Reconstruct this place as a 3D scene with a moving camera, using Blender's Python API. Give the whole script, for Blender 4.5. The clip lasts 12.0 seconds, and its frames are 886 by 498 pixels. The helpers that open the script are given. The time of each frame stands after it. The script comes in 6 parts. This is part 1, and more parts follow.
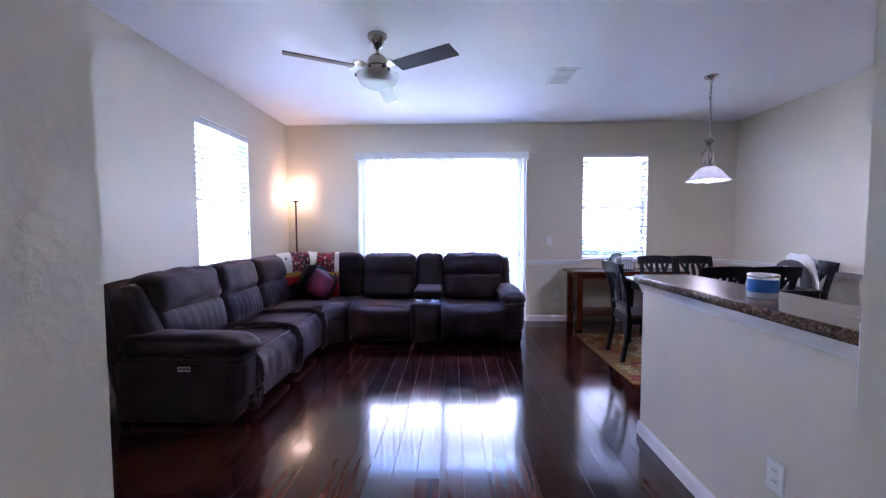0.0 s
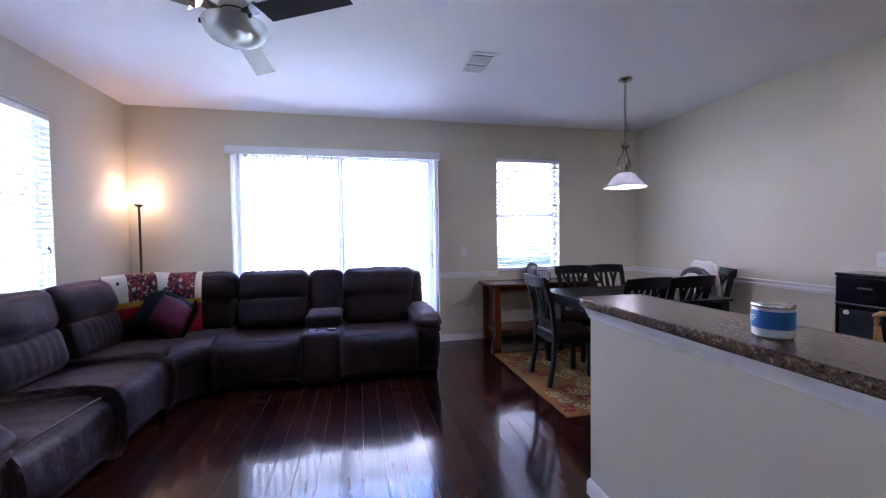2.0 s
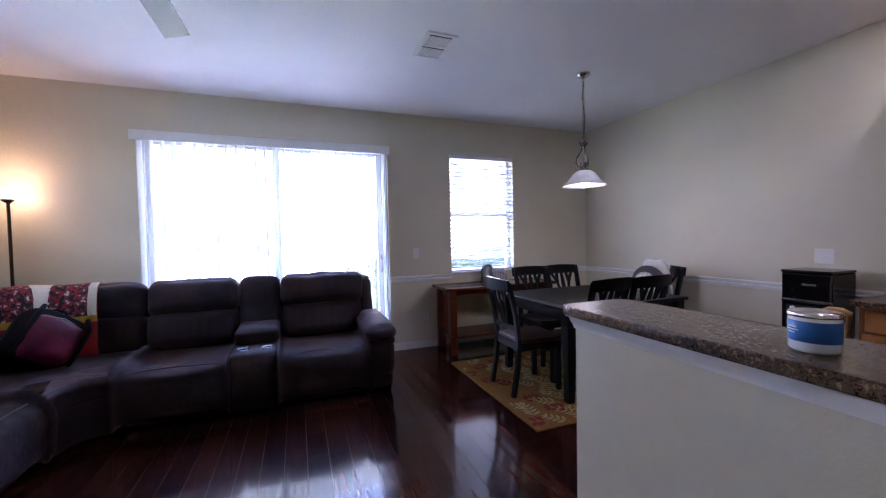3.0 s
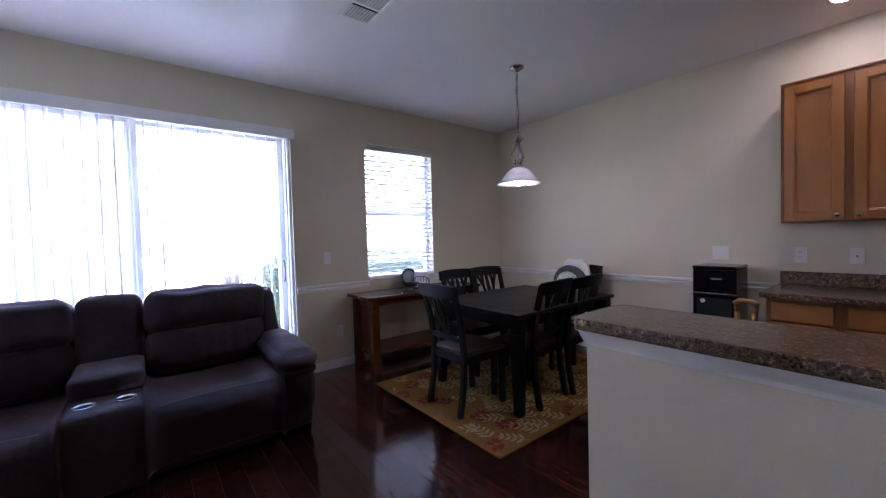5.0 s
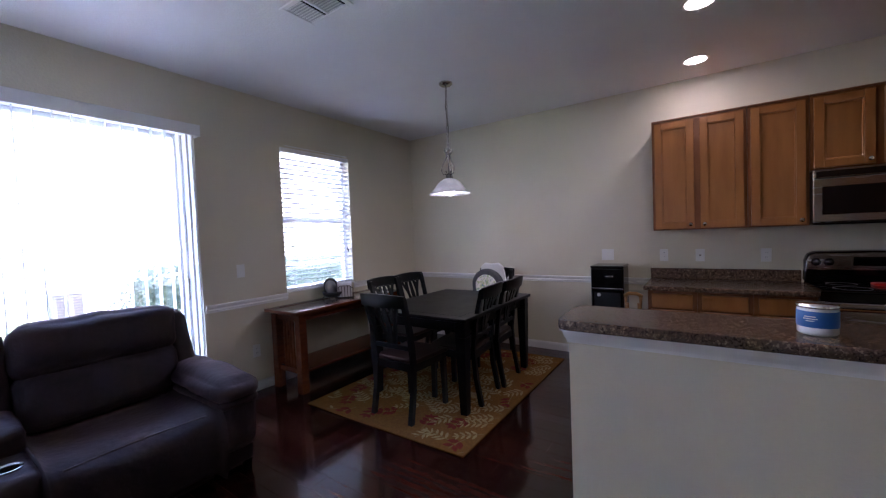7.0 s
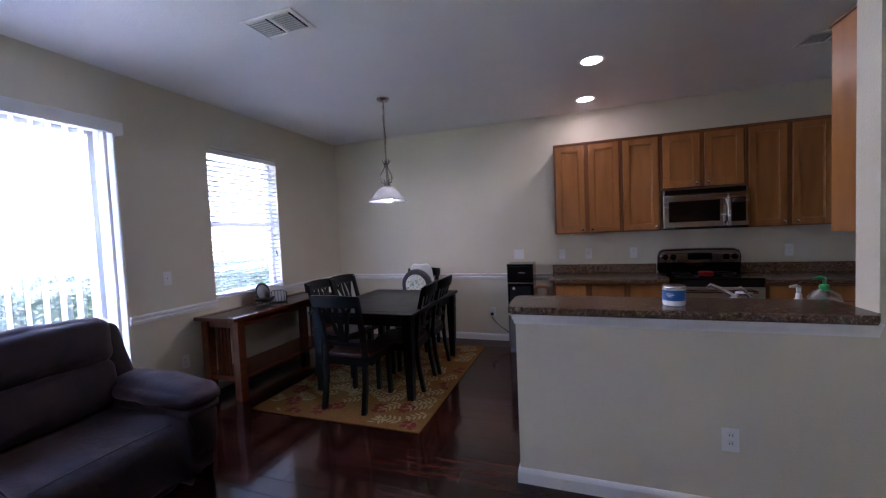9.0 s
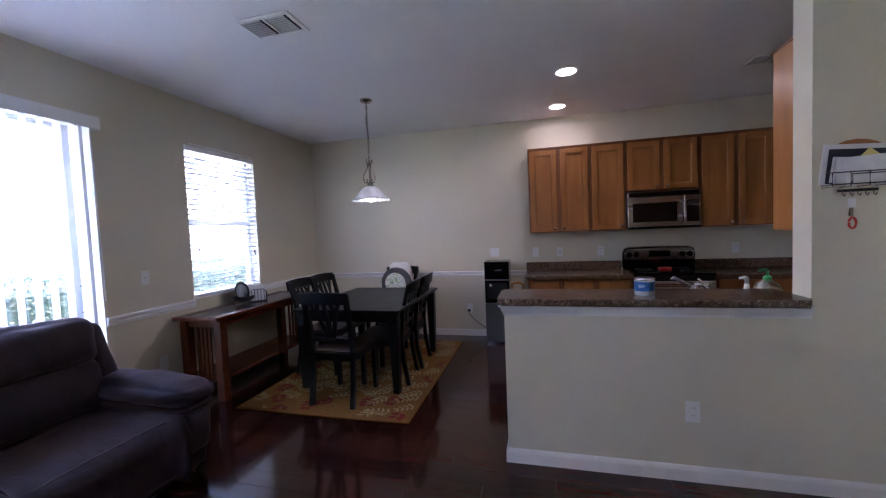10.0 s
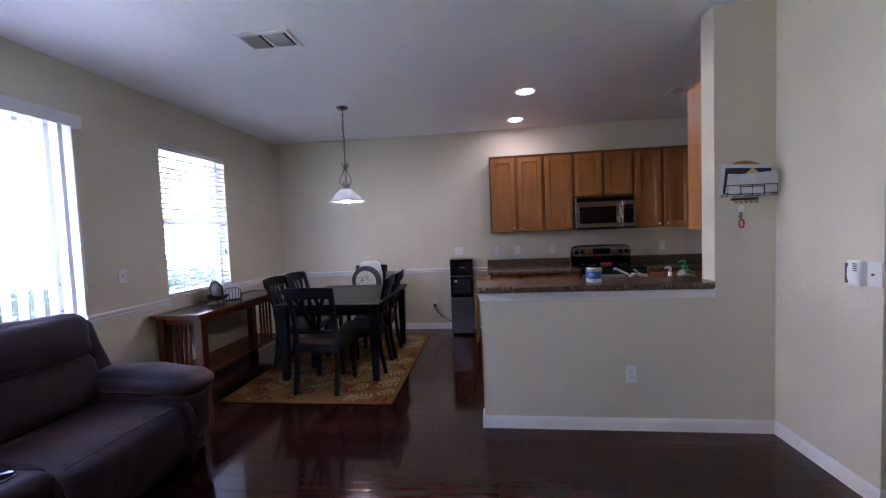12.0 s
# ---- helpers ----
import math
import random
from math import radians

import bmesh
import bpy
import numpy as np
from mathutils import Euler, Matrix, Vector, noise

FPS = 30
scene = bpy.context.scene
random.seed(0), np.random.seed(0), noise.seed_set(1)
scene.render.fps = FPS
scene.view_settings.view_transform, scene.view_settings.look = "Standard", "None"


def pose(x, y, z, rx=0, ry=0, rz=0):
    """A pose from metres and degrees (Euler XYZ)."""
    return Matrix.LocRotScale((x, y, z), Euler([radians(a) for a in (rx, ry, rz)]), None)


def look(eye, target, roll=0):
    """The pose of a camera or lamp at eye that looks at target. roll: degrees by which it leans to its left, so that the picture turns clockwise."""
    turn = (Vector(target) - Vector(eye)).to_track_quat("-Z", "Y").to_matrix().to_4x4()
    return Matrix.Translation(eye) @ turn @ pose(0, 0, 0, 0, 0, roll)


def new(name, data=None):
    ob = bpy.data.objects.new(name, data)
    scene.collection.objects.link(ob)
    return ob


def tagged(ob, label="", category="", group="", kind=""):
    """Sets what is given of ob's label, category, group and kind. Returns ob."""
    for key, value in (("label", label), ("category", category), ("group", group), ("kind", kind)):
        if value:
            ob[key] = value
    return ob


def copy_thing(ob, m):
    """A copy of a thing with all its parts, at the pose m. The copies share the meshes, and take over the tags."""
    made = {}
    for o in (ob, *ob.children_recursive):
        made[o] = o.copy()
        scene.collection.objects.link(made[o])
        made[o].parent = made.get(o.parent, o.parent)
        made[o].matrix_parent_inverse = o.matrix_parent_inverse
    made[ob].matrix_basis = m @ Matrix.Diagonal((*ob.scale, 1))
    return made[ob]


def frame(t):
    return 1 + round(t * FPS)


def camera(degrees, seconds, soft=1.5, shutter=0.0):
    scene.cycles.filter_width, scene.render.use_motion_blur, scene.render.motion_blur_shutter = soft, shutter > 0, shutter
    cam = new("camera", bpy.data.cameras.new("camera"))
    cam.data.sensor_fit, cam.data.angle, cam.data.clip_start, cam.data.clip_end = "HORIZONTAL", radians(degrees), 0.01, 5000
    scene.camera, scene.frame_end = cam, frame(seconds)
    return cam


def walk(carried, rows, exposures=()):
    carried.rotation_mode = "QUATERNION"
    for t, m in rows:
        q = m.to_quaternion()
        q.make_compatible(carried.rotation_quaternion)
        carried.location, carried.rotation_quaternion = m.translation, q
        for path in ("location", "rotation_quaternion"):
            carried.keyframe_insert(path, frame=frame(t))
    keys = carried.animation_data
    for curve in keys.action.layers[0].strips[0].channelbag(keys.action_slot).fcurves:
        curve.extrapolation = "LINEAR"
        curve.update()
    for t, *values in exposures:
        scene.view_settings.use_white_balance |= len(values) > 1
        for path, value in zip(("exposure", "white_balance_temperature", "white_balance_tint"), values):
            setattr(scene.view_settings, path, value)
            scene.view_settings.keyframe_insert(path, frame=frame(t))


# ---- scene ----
cam = camera(98.8, 12.0, soft=1.25)
PATH = [
    (0, (0.054, 0.066, 1.284), (0.002, 2.062, 1.183), -0.2),
    (0.5, (0.089, 0.252, 1.288), (0.115, 2.25, 1.199), -0.3),
    (1, (0.116, 0.422, 1.305), (0.267, 2.415, 1.227), -0.5),
    (1.5, (0.128, 0.585, 1.308), (0.412, 2.563, 1.239), -0.7),
    (2, (0.111, 0.743, 1.311), (0.539, 2.696, 1.248), -0.8),
    (2.5, (0.098, 0.902, 1.316), (0.662, 2.82, 1.254), -1.1),
    (3, (0.094, 1.076, 1.309), (0.807, 2.943, 1.247), -1.2),
    (3.2, (0.072, 1.148, 1.313), (0.859, 2.986, 1.248), -1.4),
    (5, (-0.034, 1.649, 1.305), (1.195, 3.225, 1.242), -1.6),
    (5.5, (-0.105, 1.749, 1.319), (1.244, 3.224, 1.252), -1.9),
    (6, (-0.176, 1.83, 1.329), (1.287, 3.192, 1.256), -2.1),
    (6.5, (-0.273, 1.892, 1.365), (1.293, 3.132, 1.278), -2.3),
    (7, (-0.393, 1.947, 1.373), (1.258, 3.073, 1.301), -2.3),
    (8.8, (-0.82, 2.069, 1.42), (1.051, 2.771, 1.335), -2.6),
    (9, (-0.857, 2.091, 1.419), (1.027, 2.755, 1.329), -2.5),
    (9.5, (-0.951, 2.151, 1.418), (0.962, 2.725, 1.322), -2.4),
    (10, (-1.032, 2.204, 1.413), (0.903, 2.697, 1.316), -2.4),
    (10.5, (-1.116, 2.251, 1.404), (0.839, 2.663, 1.308), -2.4),
    (11, (-1.208, 2.285, 1.401), (0.759, 2.634, 1.307), -2.4),
    (11.5, (-1.313, 2.327, 1.405), (0.664, 2.614, 1.308), -2.3),
    (12, (-1.411, 2.357, 1.401), (0.573, 2.593, 1.303), -2.3),
]
walk(cam, [(t, look(eye, target, roll)) for t, eye, target, roll in PATH],
     exposures=[(0.0, 5.74, 5250, 38), (2.5, 5.24, 5550, 36), (5.5, 4.87, 5850, 33), (9.0, 4.94, 5720, 33), (12.0, 5.20, 5740, 33)])

# ---- light ----
world = bpy.data.worlds.new("sky")
scene.world = world
world.use_nodes = True
wn = world.node_tree
sky = wn.nodes.new("ShaderNodeTexSky")
sky.sky_type = "NISHITA"
sky.sun_disc = False
sky.sun_elevation = radians(61)
sky.sun_rotation = radians(165)
sky.air_density, sky.dust_density = 1.0, 2.0
wn.nodes["Background"].inputs["Strength"].default_value = 0.15
wn.links.new(sky.outputs["Color"], wn.nodes["Background"].inputs["Color"])

sun = new("sun", bpy.data.lights.new("sun", "SUN"))
sun.data.energy, sun.data.angle, sun.data.color = 1.3, radians(12), (1.0, 0.95, 0.88)
sun.matrix_world = look((1.5, -3.5, 9.4), (0.0, 1.5, 0.0))


def lamp_light(name, kind, loc, watts, color, size=0.05, aim=None):
    ob = new(name, bpy.data.lights.new(name, kind))
    ob.data.energy, ob.data.color = watts, color
    ob.data.shadow_soft_size = size
    if kind == "AREA":
        ob.data.shape, ob.data.size = "DISK", size
    ob.matrix_world = look(loc, aim) if aim else pose(*loc)
    return ob


lamp_light("torchiere_bulb", "POINT", (-2.08, 5.20, 1.785), 0.012, (1.0, 0.58, 0.30), 0.05)
lamp_light("pendant_bulb", "POINT", (2.53, 3.84, 1.70), 0.16, (1.0, 0.96, 0.92), 0.04)
for lx, ly in ((2.49, 1.94), (3.46, 1.97)):
    lamp_light("downlight_bulb", "AREA", (lx, ly, 2.725), 0.032, (1.0, 0.96, 0.91), 0.15, (lx, ly, 0.0))


# ---- materials ----
def material(name, color, rough=0.6, metal=0.0, var=0.1, scale=6.0, bump=0.0, bscale=80.0, second=None, spec=0.5,
             fine=0.05, stretch=(1, 1, 1), emit=None, power=0.0, coat=0.0, trans=0.0, rvar=0.0, island=0.0):
    m = bpy.data.materials.new(name)
    m.use_nodes = True
    nt = m.node_tree
    b = nt.nodes["Principled BSDF"]
    tc = nt.nodes.new("ShaderNodeTexCoord")
    mp = nt.nodes.new("ShaderNodeMapping")
    mp.inputs["Scale"].default_value = stretch
    nt.links.new(tc.outputs["Object"], mp.inputs["Vector"])
    n1 = nt.nodes.new("ShaderNodeTexNoise")
    n1.inputs["Scale"].default_value, n1.inputs["Detail"].default_value = scale, 5.0
    n2 = nt.nodes.new("ShaderNodeTexNoise")
    n2.inputs["Scale"].default_value, n2.inputs["Detail"].default_value = scale * 9, 3.0
    for n in (n1, n2):
        nt.links.new(mp.outputs["Vector"], n.inputs["Vector"])
    ramp = nt.nodes.new("ShaderNodeValToRGB")
    c2 = second or tuple(c * (1 - var) for c in color)
    c1 = color if second else tuple(min(1, c * (1 + var)) for c in color)
    ramp.color_ramp.elements[0].color, ramp.color_ramp.elements[1].color = (*c2, 1), (*c1, 1)
    ramp.color_ramp.elements[0].position, ramp.color_ramp.elements[1].position = 0.3, 0.7
    mixv = nt.nodes.new("ShaderNodeMath")
    mixv.operation = "MULTIPLY_ADD"
    mixv.inputs[1].default_value = fine * 4
    nt.links.new(n2.outputs["Fac"], mixv.inputs[0])
    sub = nt.nodes.new("ShaderNodeMath")
    sub.operation = "SUBTRACT"
    sub.inputs[1].default_value = fine * 2
    nt.links.new(n1.outputs["Fac"], sub.inputs[0])
    nt.links.new(sub.outputs[0], mixv.inputs[2])
    last = mixv.outputs[0]
    if island:
        oi = nt.nodes.new("ShaderNodeObjectInfo")
        ma = nt.nodes.new("ShaderNodeMath")
        ma.operation = "MULTIPLY_ADD"
        ma.inputs[1].default_value = island
        nt.links.new(oi.outputs["Random"], ma.inputs[0])
        nt.links.new(last, ma.inputs[2])
        s3 = nt.nodes.new("ShaderNodeMath")
        s3.operation = "SUBTRACT"
        s3.inputs[1].default_value = island / 2
        nt.links.new(ma.outputs[0], s3.inputs[0])
        last = s3.outputs[0]
    nt.links.new(last, ramp.inputs["Fac"])
    nt.links.new(ramp.outputs["Color"], b.inputs["Base Color"])
    b.inputs["Roughness"].default_value, b.inputs["Metallic"].default_value = rough, metal
    b.inputs["Specular IOR Level"].default_value = spec
    b.inputs["Coat Weight"].default_value = coat
    if rvar:
        mr = nt.nodes.new("ShaderNodeMapRange")
        mr.inputs["To Min"].default_value, mr.inputs["To Max"].default_value = max(0.02, rough - rvar), rough + rvar
        nt.links.new(n1.outputs["Fac"], mr.inputs["Value"])
        nt.links.new(mr.outputs["Result"], b.inputs["Roughness"])
    if bump:
        n3 = nt.nodes.new("ShaderNodeTexNoise")
        n3.inputs["Scale"].default_value, n3.inputs["Detail"].default_value = bscale, 3.0
        nt.links.new(mp.outputs["Vector"], n3.inputs["Vector"])
        bu = nt.nodes.new("ShaderNodeBump")
        bu.inputs["Strength"].default_value, bu.inputs["Distance"].default_value = bump, 0.01
        nt.links.new(n3.outputs["Fac"], bu.inputs["Height"])
        nt.links.new(bu.outputs["Normal"], b.inputs["Normal"])
    if emit:
        b.inputs["Emission Color"].default_value = (*emit, 1)
        b.inputs["Emission Strength"].default_value = power
    if trans:
        tr = nt.nodes.new("ShaderNodeBsdfTranslucent")
        nt.links.new(ramp.outputs["Color"], tr.inputs["Color"])
        mx = nt.nodes.new("ShaderNodeMixShader")
        mx.inputs["Fac"].default_value = trans
        nt.links.new(b.outputs["BSDF"], mx.inputs[1])
        nt.links.new(tr.outputs["BSDF"], mx.inputs[2])
        nt.links.new(mx.outputs["Shader"], nt.nodes["Material Output"].inputs["Surface"])
    return m


def glass_material(name, tint=(1, 1, 1), rough=0.0, mix=0.1):
    m = bpy.data.materials.new(name)
    m.use_nodes = True
    nt = m.node_tree
    b = nt.nodes["Principled BSDF"]
    b.inputs["Base Color"].default_value = (*tint, 1)
    b.inputs["Roughness"].default_value = 0.02 + rough
    t = nt.nodes.new("ShaderNodeBsdfTransparent")
    t.inputs["Color"].default_value = (*tint, 1)
    mx = nt.nodes.new("ShaderNodeMixShader")
    b.inputs["Metallic"].default_value = 1.0
    mx.inputs["Fac"].default_value = mix
    nt.links.new(t.outputs["BSDF"], mx.inputs[1])
    nt.links.new(b.outputs["BSDF"], mx.inputs[2])
    nt.links.new(mx.outputs["Shader"], nt.nodes["Material Output"].inputs["Surface"])
    return m


M_WALL = material("wall_paint", (0.66, 0.608, 0.478), 0.55, var=0.03, scale=1.5, bump=0.2, bscale=75, fine=0.02)
M_CEIL = material("ceiling_paint", (0.81, 0.80, 0.80), 0.8, var=0.02, scale=2, bump=0.3, bscale=70, fine=0.02)
M_TRIM = material("trim_paint", (0.80, 0.79, 0.77), 0.35, var=0.02, scale=4, fine=0.02)
M_FLOOR = material("cherry_laminate", (0.065, 0.017, 0.010), 0.13, var=0.1, second=(0.022, 0.006, 0.005), scale=5, coat=0.14,
                   stretch=(6, 0.6, 1), fine=0.12, rvar=0.02, island=0.35, bump=0.004, bscale=30, spec=0.38)
M_GAP = material("floor_underlay", (0.11, 0.068, 0.058), 0.6, scale=20)
M_SOFA = material("sofa_suede", (0.030, 0.0165, 0.019), 0.68, second=(0.016, 0.009, 0.0105), scale=5, bump=0.35, bscale=26, fine=0.08, spec=0.26, rvar=0.05)
for key, val in (("Sheen Weight", 0.34), ("Sheen Roughness", 0.45)):
    M_SOFA.node_tree.nodes["Principled BSDF"].inputs[key].default_value = val
M_SOFA.node_tree.nodes["Principled BSDF"].inputs["Sheen Tint"].default_value = (0.62, 0.42, 0.44, 1)
M_PIPE = material("sofa_piping", (0.10, 0.068, 0.066), 0.7, scale=20)
M_BLACK = material("black_wood", (0.005, 0.006, 0.007), 0.36, spec=0.24, var=0.3, scale=10, stretch=(1, 1, 5), rvar=0.06)
M_SEAT = material("seat_wood", (0.035, 0.012, 0.008), 0.3, var=0.3, scale=10, stretch=(1, 6, 1), rvar=0.06)
M_CONS = material("console_wood", (0.125, 0.030, 0.009), 0.26, second=(0.072, 0.016, 0.006), scale=6, stretch=(1, 7, 7), fine=0.1)
M_SLATE = material("slate_inlay", (0.09, 0.085, 0.08), 0.18, second=(0.045, 0.045, 0.045), scale=6, fine=0.08)
M_MAPLE = material("cabinet_maple", (0.40, 0.160, 0.040), 0.30, second=(0.31, 0.118, 0.028), scale=3, stretch=(5, 5, 0.7), fine=0.025)
# same maple, darkened: the shade between the doors is put into the colour
M_MAPLEF = material("cabinet_frame_shaded", (0.23, 0.084, 0.021), 0.36, second=(0.17, 0.060, 0.015), scale=4, stretch=(6, 6, 0.7), fine=0.06)
M_MAPLE2 = material("cabinet_maple_groove", (0.20, 0.078, 0.026), 0.4, var=0.15, scale=6)
M_LAM = bpy.data.materials.new("counter_laminate")
M_STEEL = material("brushed_steel", (0.50, 0.485, 0.47), 0.27, 1.0, var=0.03, scale=3, stretch=(1, 1, 14), rvar=0.015)
M_STEELD = material("dark_brushed_steel", (0.17, 0.155, 0.14), 0.3, 1.0, var=0.03, scale=3, stretch=(1, 1, 14))
M_BOWL = glass_material("bowl_glass", (0.90, 0.93, 0.93), 0.28, 0.30)
M_BOWL.node_tree.nodes["Principled BSDF"].inputs["Metallic"].default_value = 0.0
M_NICKEL = material("brushed_nickel", (0.40, 0.375, 0.34), 0.2, 1.0, var=0.06, scale=10)
M_CHROME = material("chrome", (0.8, 0.8, 0.8), 0.08, 1.0, var=0.02)
M_GLOSSBLK = material("black_gloss", (0.008, 0.008, 0.009), 0.12, var=0.2, scale=3)
M_PLASTIC = material("white_plastic", (0.78, 0.77, 0.74), 0.4, var=0.02, scale=5)
M_VINYL = material("window_vinyl", (0.80, 0.80, 0.80), 0.4, var=0.02, scale=5)
M_SLAT = material("blind_slat", (0.60, 0.60, 0.61), 0.5, var=0.02, scale=4, trans=0.06)
M_VANE = material("blind_vane", (0.76, 0.77, 0.78), 0.6, var=0.03, scale=4, trans=0.22)
M_BLADE = material("fan_blade", (0.018, 0.008, 0.008), 0.32, spec=0.5, var=0.3, scale=8, stretch=(1, 8, 1))
M_FROST = material("frosted_glass", (0.46, 0.475, 0.49), 0.2, var=0.14, scale=14, trans=0.35)
M_GLASS = glass_material("window_glass", (0.97, 0.985, 0.98), 0.0, 0.06)
M_GREY = material("grey_fabric", (0.085, 0.085, 0.092), 0.8, var=0.2, scale=20, bump=0.1, bscale=300)
M_BLUE = material("label_blue", (0.02, 0.13, 0.42), 0.4, var=0.15, scale=8)
M_WAX = material("candle_glass", (0.80, 0.80, 0.80), 0.15, var=0.03, scale=8)
M_GREEN = material("pump_green", (0.02, 0.35, 0.10), 0.35, var=0.1)
M_CLEAR = glass_material("clear_plastic", (0.80, 0.86, 0.86), 0.25, 0.42)
M_PAPER = material("paper", (0.70, 0.70, 0.72), 0.7, var=0.08, scale=14)
M_YELLOW = material("note_yellow", (0.72, 0.62, 0.22), 0.7, var=0.05)
M_NAVY = material("folder_navy", (0.02, 0.022, 0.05), 0.5, var=0.2)
M_WIRE = material("black_wire", (0.014, 0.013, 0.012), 0.4, var=0.2)
M_BRONZE = material("dark_bronze", (0.10, 0.075, 0.055), 0.35, 0.8, var=0.15, scale=8)
M_RED = material("red_plastic", (0.55, 0.03, 0.02), 0.35, var=0.1)
M_OAKL = material("light_oak", (0.45, 0.24, 0.07), 0.4, second=(0.33, 0.16, 0.045), scale=8, stretch=(1, 1, 6))
M_BAG = material("magenta_nylon", (0.17, 0.008, 0.04), 0.6, second=(0.08, 0.004, 0.022), scale=12, bump=0.3, bscale=40)
M_BAGBLK = material("black_nylon", (0.008, 0.008, 0.011), 0.85, spec=0.2, var=0.2, scale=30, bump=0.15, bscale=200)
M_GRASS = material("lawn", (0.095, 0.13, 0.05), 0.9, second=(0.055, 0.085, 0.035), scale=3, fine=0.15, bump=0.5, bscale=60)
M_PATIO = material("patio_concrete", (0.68, 0.67, 0.65), 0.85, var=0.1, scale=3, bump=0.15, bscale=90)
M_LEAF = material("hedge_leaf", (0.020, 0.044, 0.022), 0.5, second=(0.008, 0.021, 0.012), scale=5, trans=0.06)
M_STUCCO = material("stucco_white", (0.72, 0.70, 0.66), 0.9, var=0.05, scale=1.5, bump=0.3, bscale=60)
M_ROOF = material("roof_shingle", (0.16, 0.14, 0.13), 0.9, var=0.25, scale=8, bump=0.3, bscale=30)
# pale grey; on the house panes the paleness stands in for outdoor glare
M_PALEGL = material("pale_grey_glass", (0.42, 0.45, 0.48), 0.15, var=0.1)
M_VENTBK = material("vent_throat", (0.50, 0.50, 0.50), 0.7, var=0.1)
M_DARKGL = material("dark_window", (0.03, 0.035, 0.04), 0.08, var=0.1)
M_GLOWW = material("lamp_glow_warm", (0.9, 0.8, 0.7), 0.5, emit=(1.0, 0.70, 0.42), power=0.34)
M_GLOWB = material("bulb_glow", (0.9, 0.9, 0.9), 0.5, emit=(1.0, 0.93, 0.85), power=1.4)
M_GLOWD = material("downlight_glow", (0.9, 0.9, 0.9), 0.5, emit=(1.0, 0.9, 0.8), power=2.0)
M_BURN = material("burner_red", (0.3, 0.01, 0.005), 0.4, emit=(1.0, 0.05, 0.02), power=0.05)


def speckle(m, cols, scale, rough, grain=0.0):
    """Speckled surface: colours by noise, with small angular grains in it."""
    m.use_nodes = True
    nt = m.node_tree
    b = nt.nodes["Principled BSDF"]
    tc = nt.nodes.new("ShaderNodeTexCoord")
    v = nt.nodes.new("ShaderNodeTexNoise")
    v.inputs["Scale"].default_value, v.inputs["Detail"].default_value, v.inputs["Roughness"].default_value = scale, 6.0, 0.7
    nt.links.new(tc.outputs["Object"], v.inputs["Vector"])
    last = v.outputs["Fac"]
    if grain:
        vo = nt.nodes.new("ShaderNodeTexVoronoi")
        vo.inputs["Scale"].default_value = scale * 3.5
        nt.links.new(tc.outputs["Object"], vo.inputs["Vector"])
        sp = nt.nodes.new("ShaderNodeSeparateColor")
        nt.links.new(vo.outputs["Color"], sp.inputs["Color"])
        ma = nt.nodes.new("ShaderNodeMath")
        ma.operation = "MULTIPLY_ADD"
        ma.inputs[1].default_value = grain
        nt.links.new(sp.outputs["Red"], ma.inputs[0])
        nt.links.new(last, ma.inputs[2])
        su = nt.nodes.new("ShaderNodeMath")
        su.operation = "SUBTRACT"
        su.inputs[1].default_value = grain / 2
        nt.links.new(ma.outputs[0], su.inputs[0])
        last = su.outputs[0]
    r = nt.nodes.new("ShaderNodeValToRGB")
    el = r.color_ramp.elements
    el[0].position, el[0].color = 0.30, (*cols[0], 1)
    el[1].position, el[1].color = 0.70, (*cols[-1], 1)
    for k, c in enumerate(cols[1:-1]):
        e = el.new(0.30 + 0.40 * (k + 1) / (len(cols) - 1))
        e.color = (*c, 1)
    nt.links.new(last, r.inputs["Fac"])
    nt.links.new(r.outputs["Color"], b.inputs["Base Color"])
    b.inputs["Roughness"].default_value = rough


speckle(M_LAM, [(0.020, 0.013, 0.010), (0.075, 0.047, 0.033), (0.145, 0.096, 0.066), (0.095, 0.058, 0.038), (0.19, 0.125, 0.080), (0.32, 0.23, 0.145)], 52.0, 0.24, 0.30)


# ---- building blocks ----
def part(name, bm, mat, parent=None, label="", smooth=False):
    me = bpy.data.meshes.new(name)
    bm.normal_update()
    bm.to_mesh(me)
    bm.free()
    if smooth:
        me.shade_smooth()
    if mat:
        me.materials.append(mat)
    ob = new(name, me)
    ob.parent = parent
    if label:
        ob["label"] = label
    return ob


def thing(name, loc=(0, 0, 0), rz=0.0, label="", category="", group="", kind=""):
    ob = new(name)
    ob.matrix_world = pose(*loc, 0, 0, rz)
    ob.empty_display_size = 0.1
    return tagged(ob, label, category, group, kind)


def add_box(bm, x0, x1, y0, y1, z0, z1, m=None, bevel=0.0, seg=1):
    r = bmesh.ops.create_cube(bm, size=1.0)
    vs = r["verts"]
    for v in vs:
        v.co = Vector((x0 + (v.co.x + 0.5) * (x1 - x0), y0 + (v.co.y + 0.5) * (y1 - y0), z0 + (v.co.z + 0.5) * (z1 - z0)))
    if bevel:
        es = list({e for v in vs for e in v.link_edges})
        out = bmesh.ops.bevel(bm, geom=es, offset=bevel, segments=seg, affect="EDGES", profile=0.5)
        vs = list({v for f in out["faces"] for v in f.verts} | {v for v in vs if v.is_valid})
    if m is not None:
        bmesh.ops.transform(bm, matrix=m, verts=vs)
    return vs


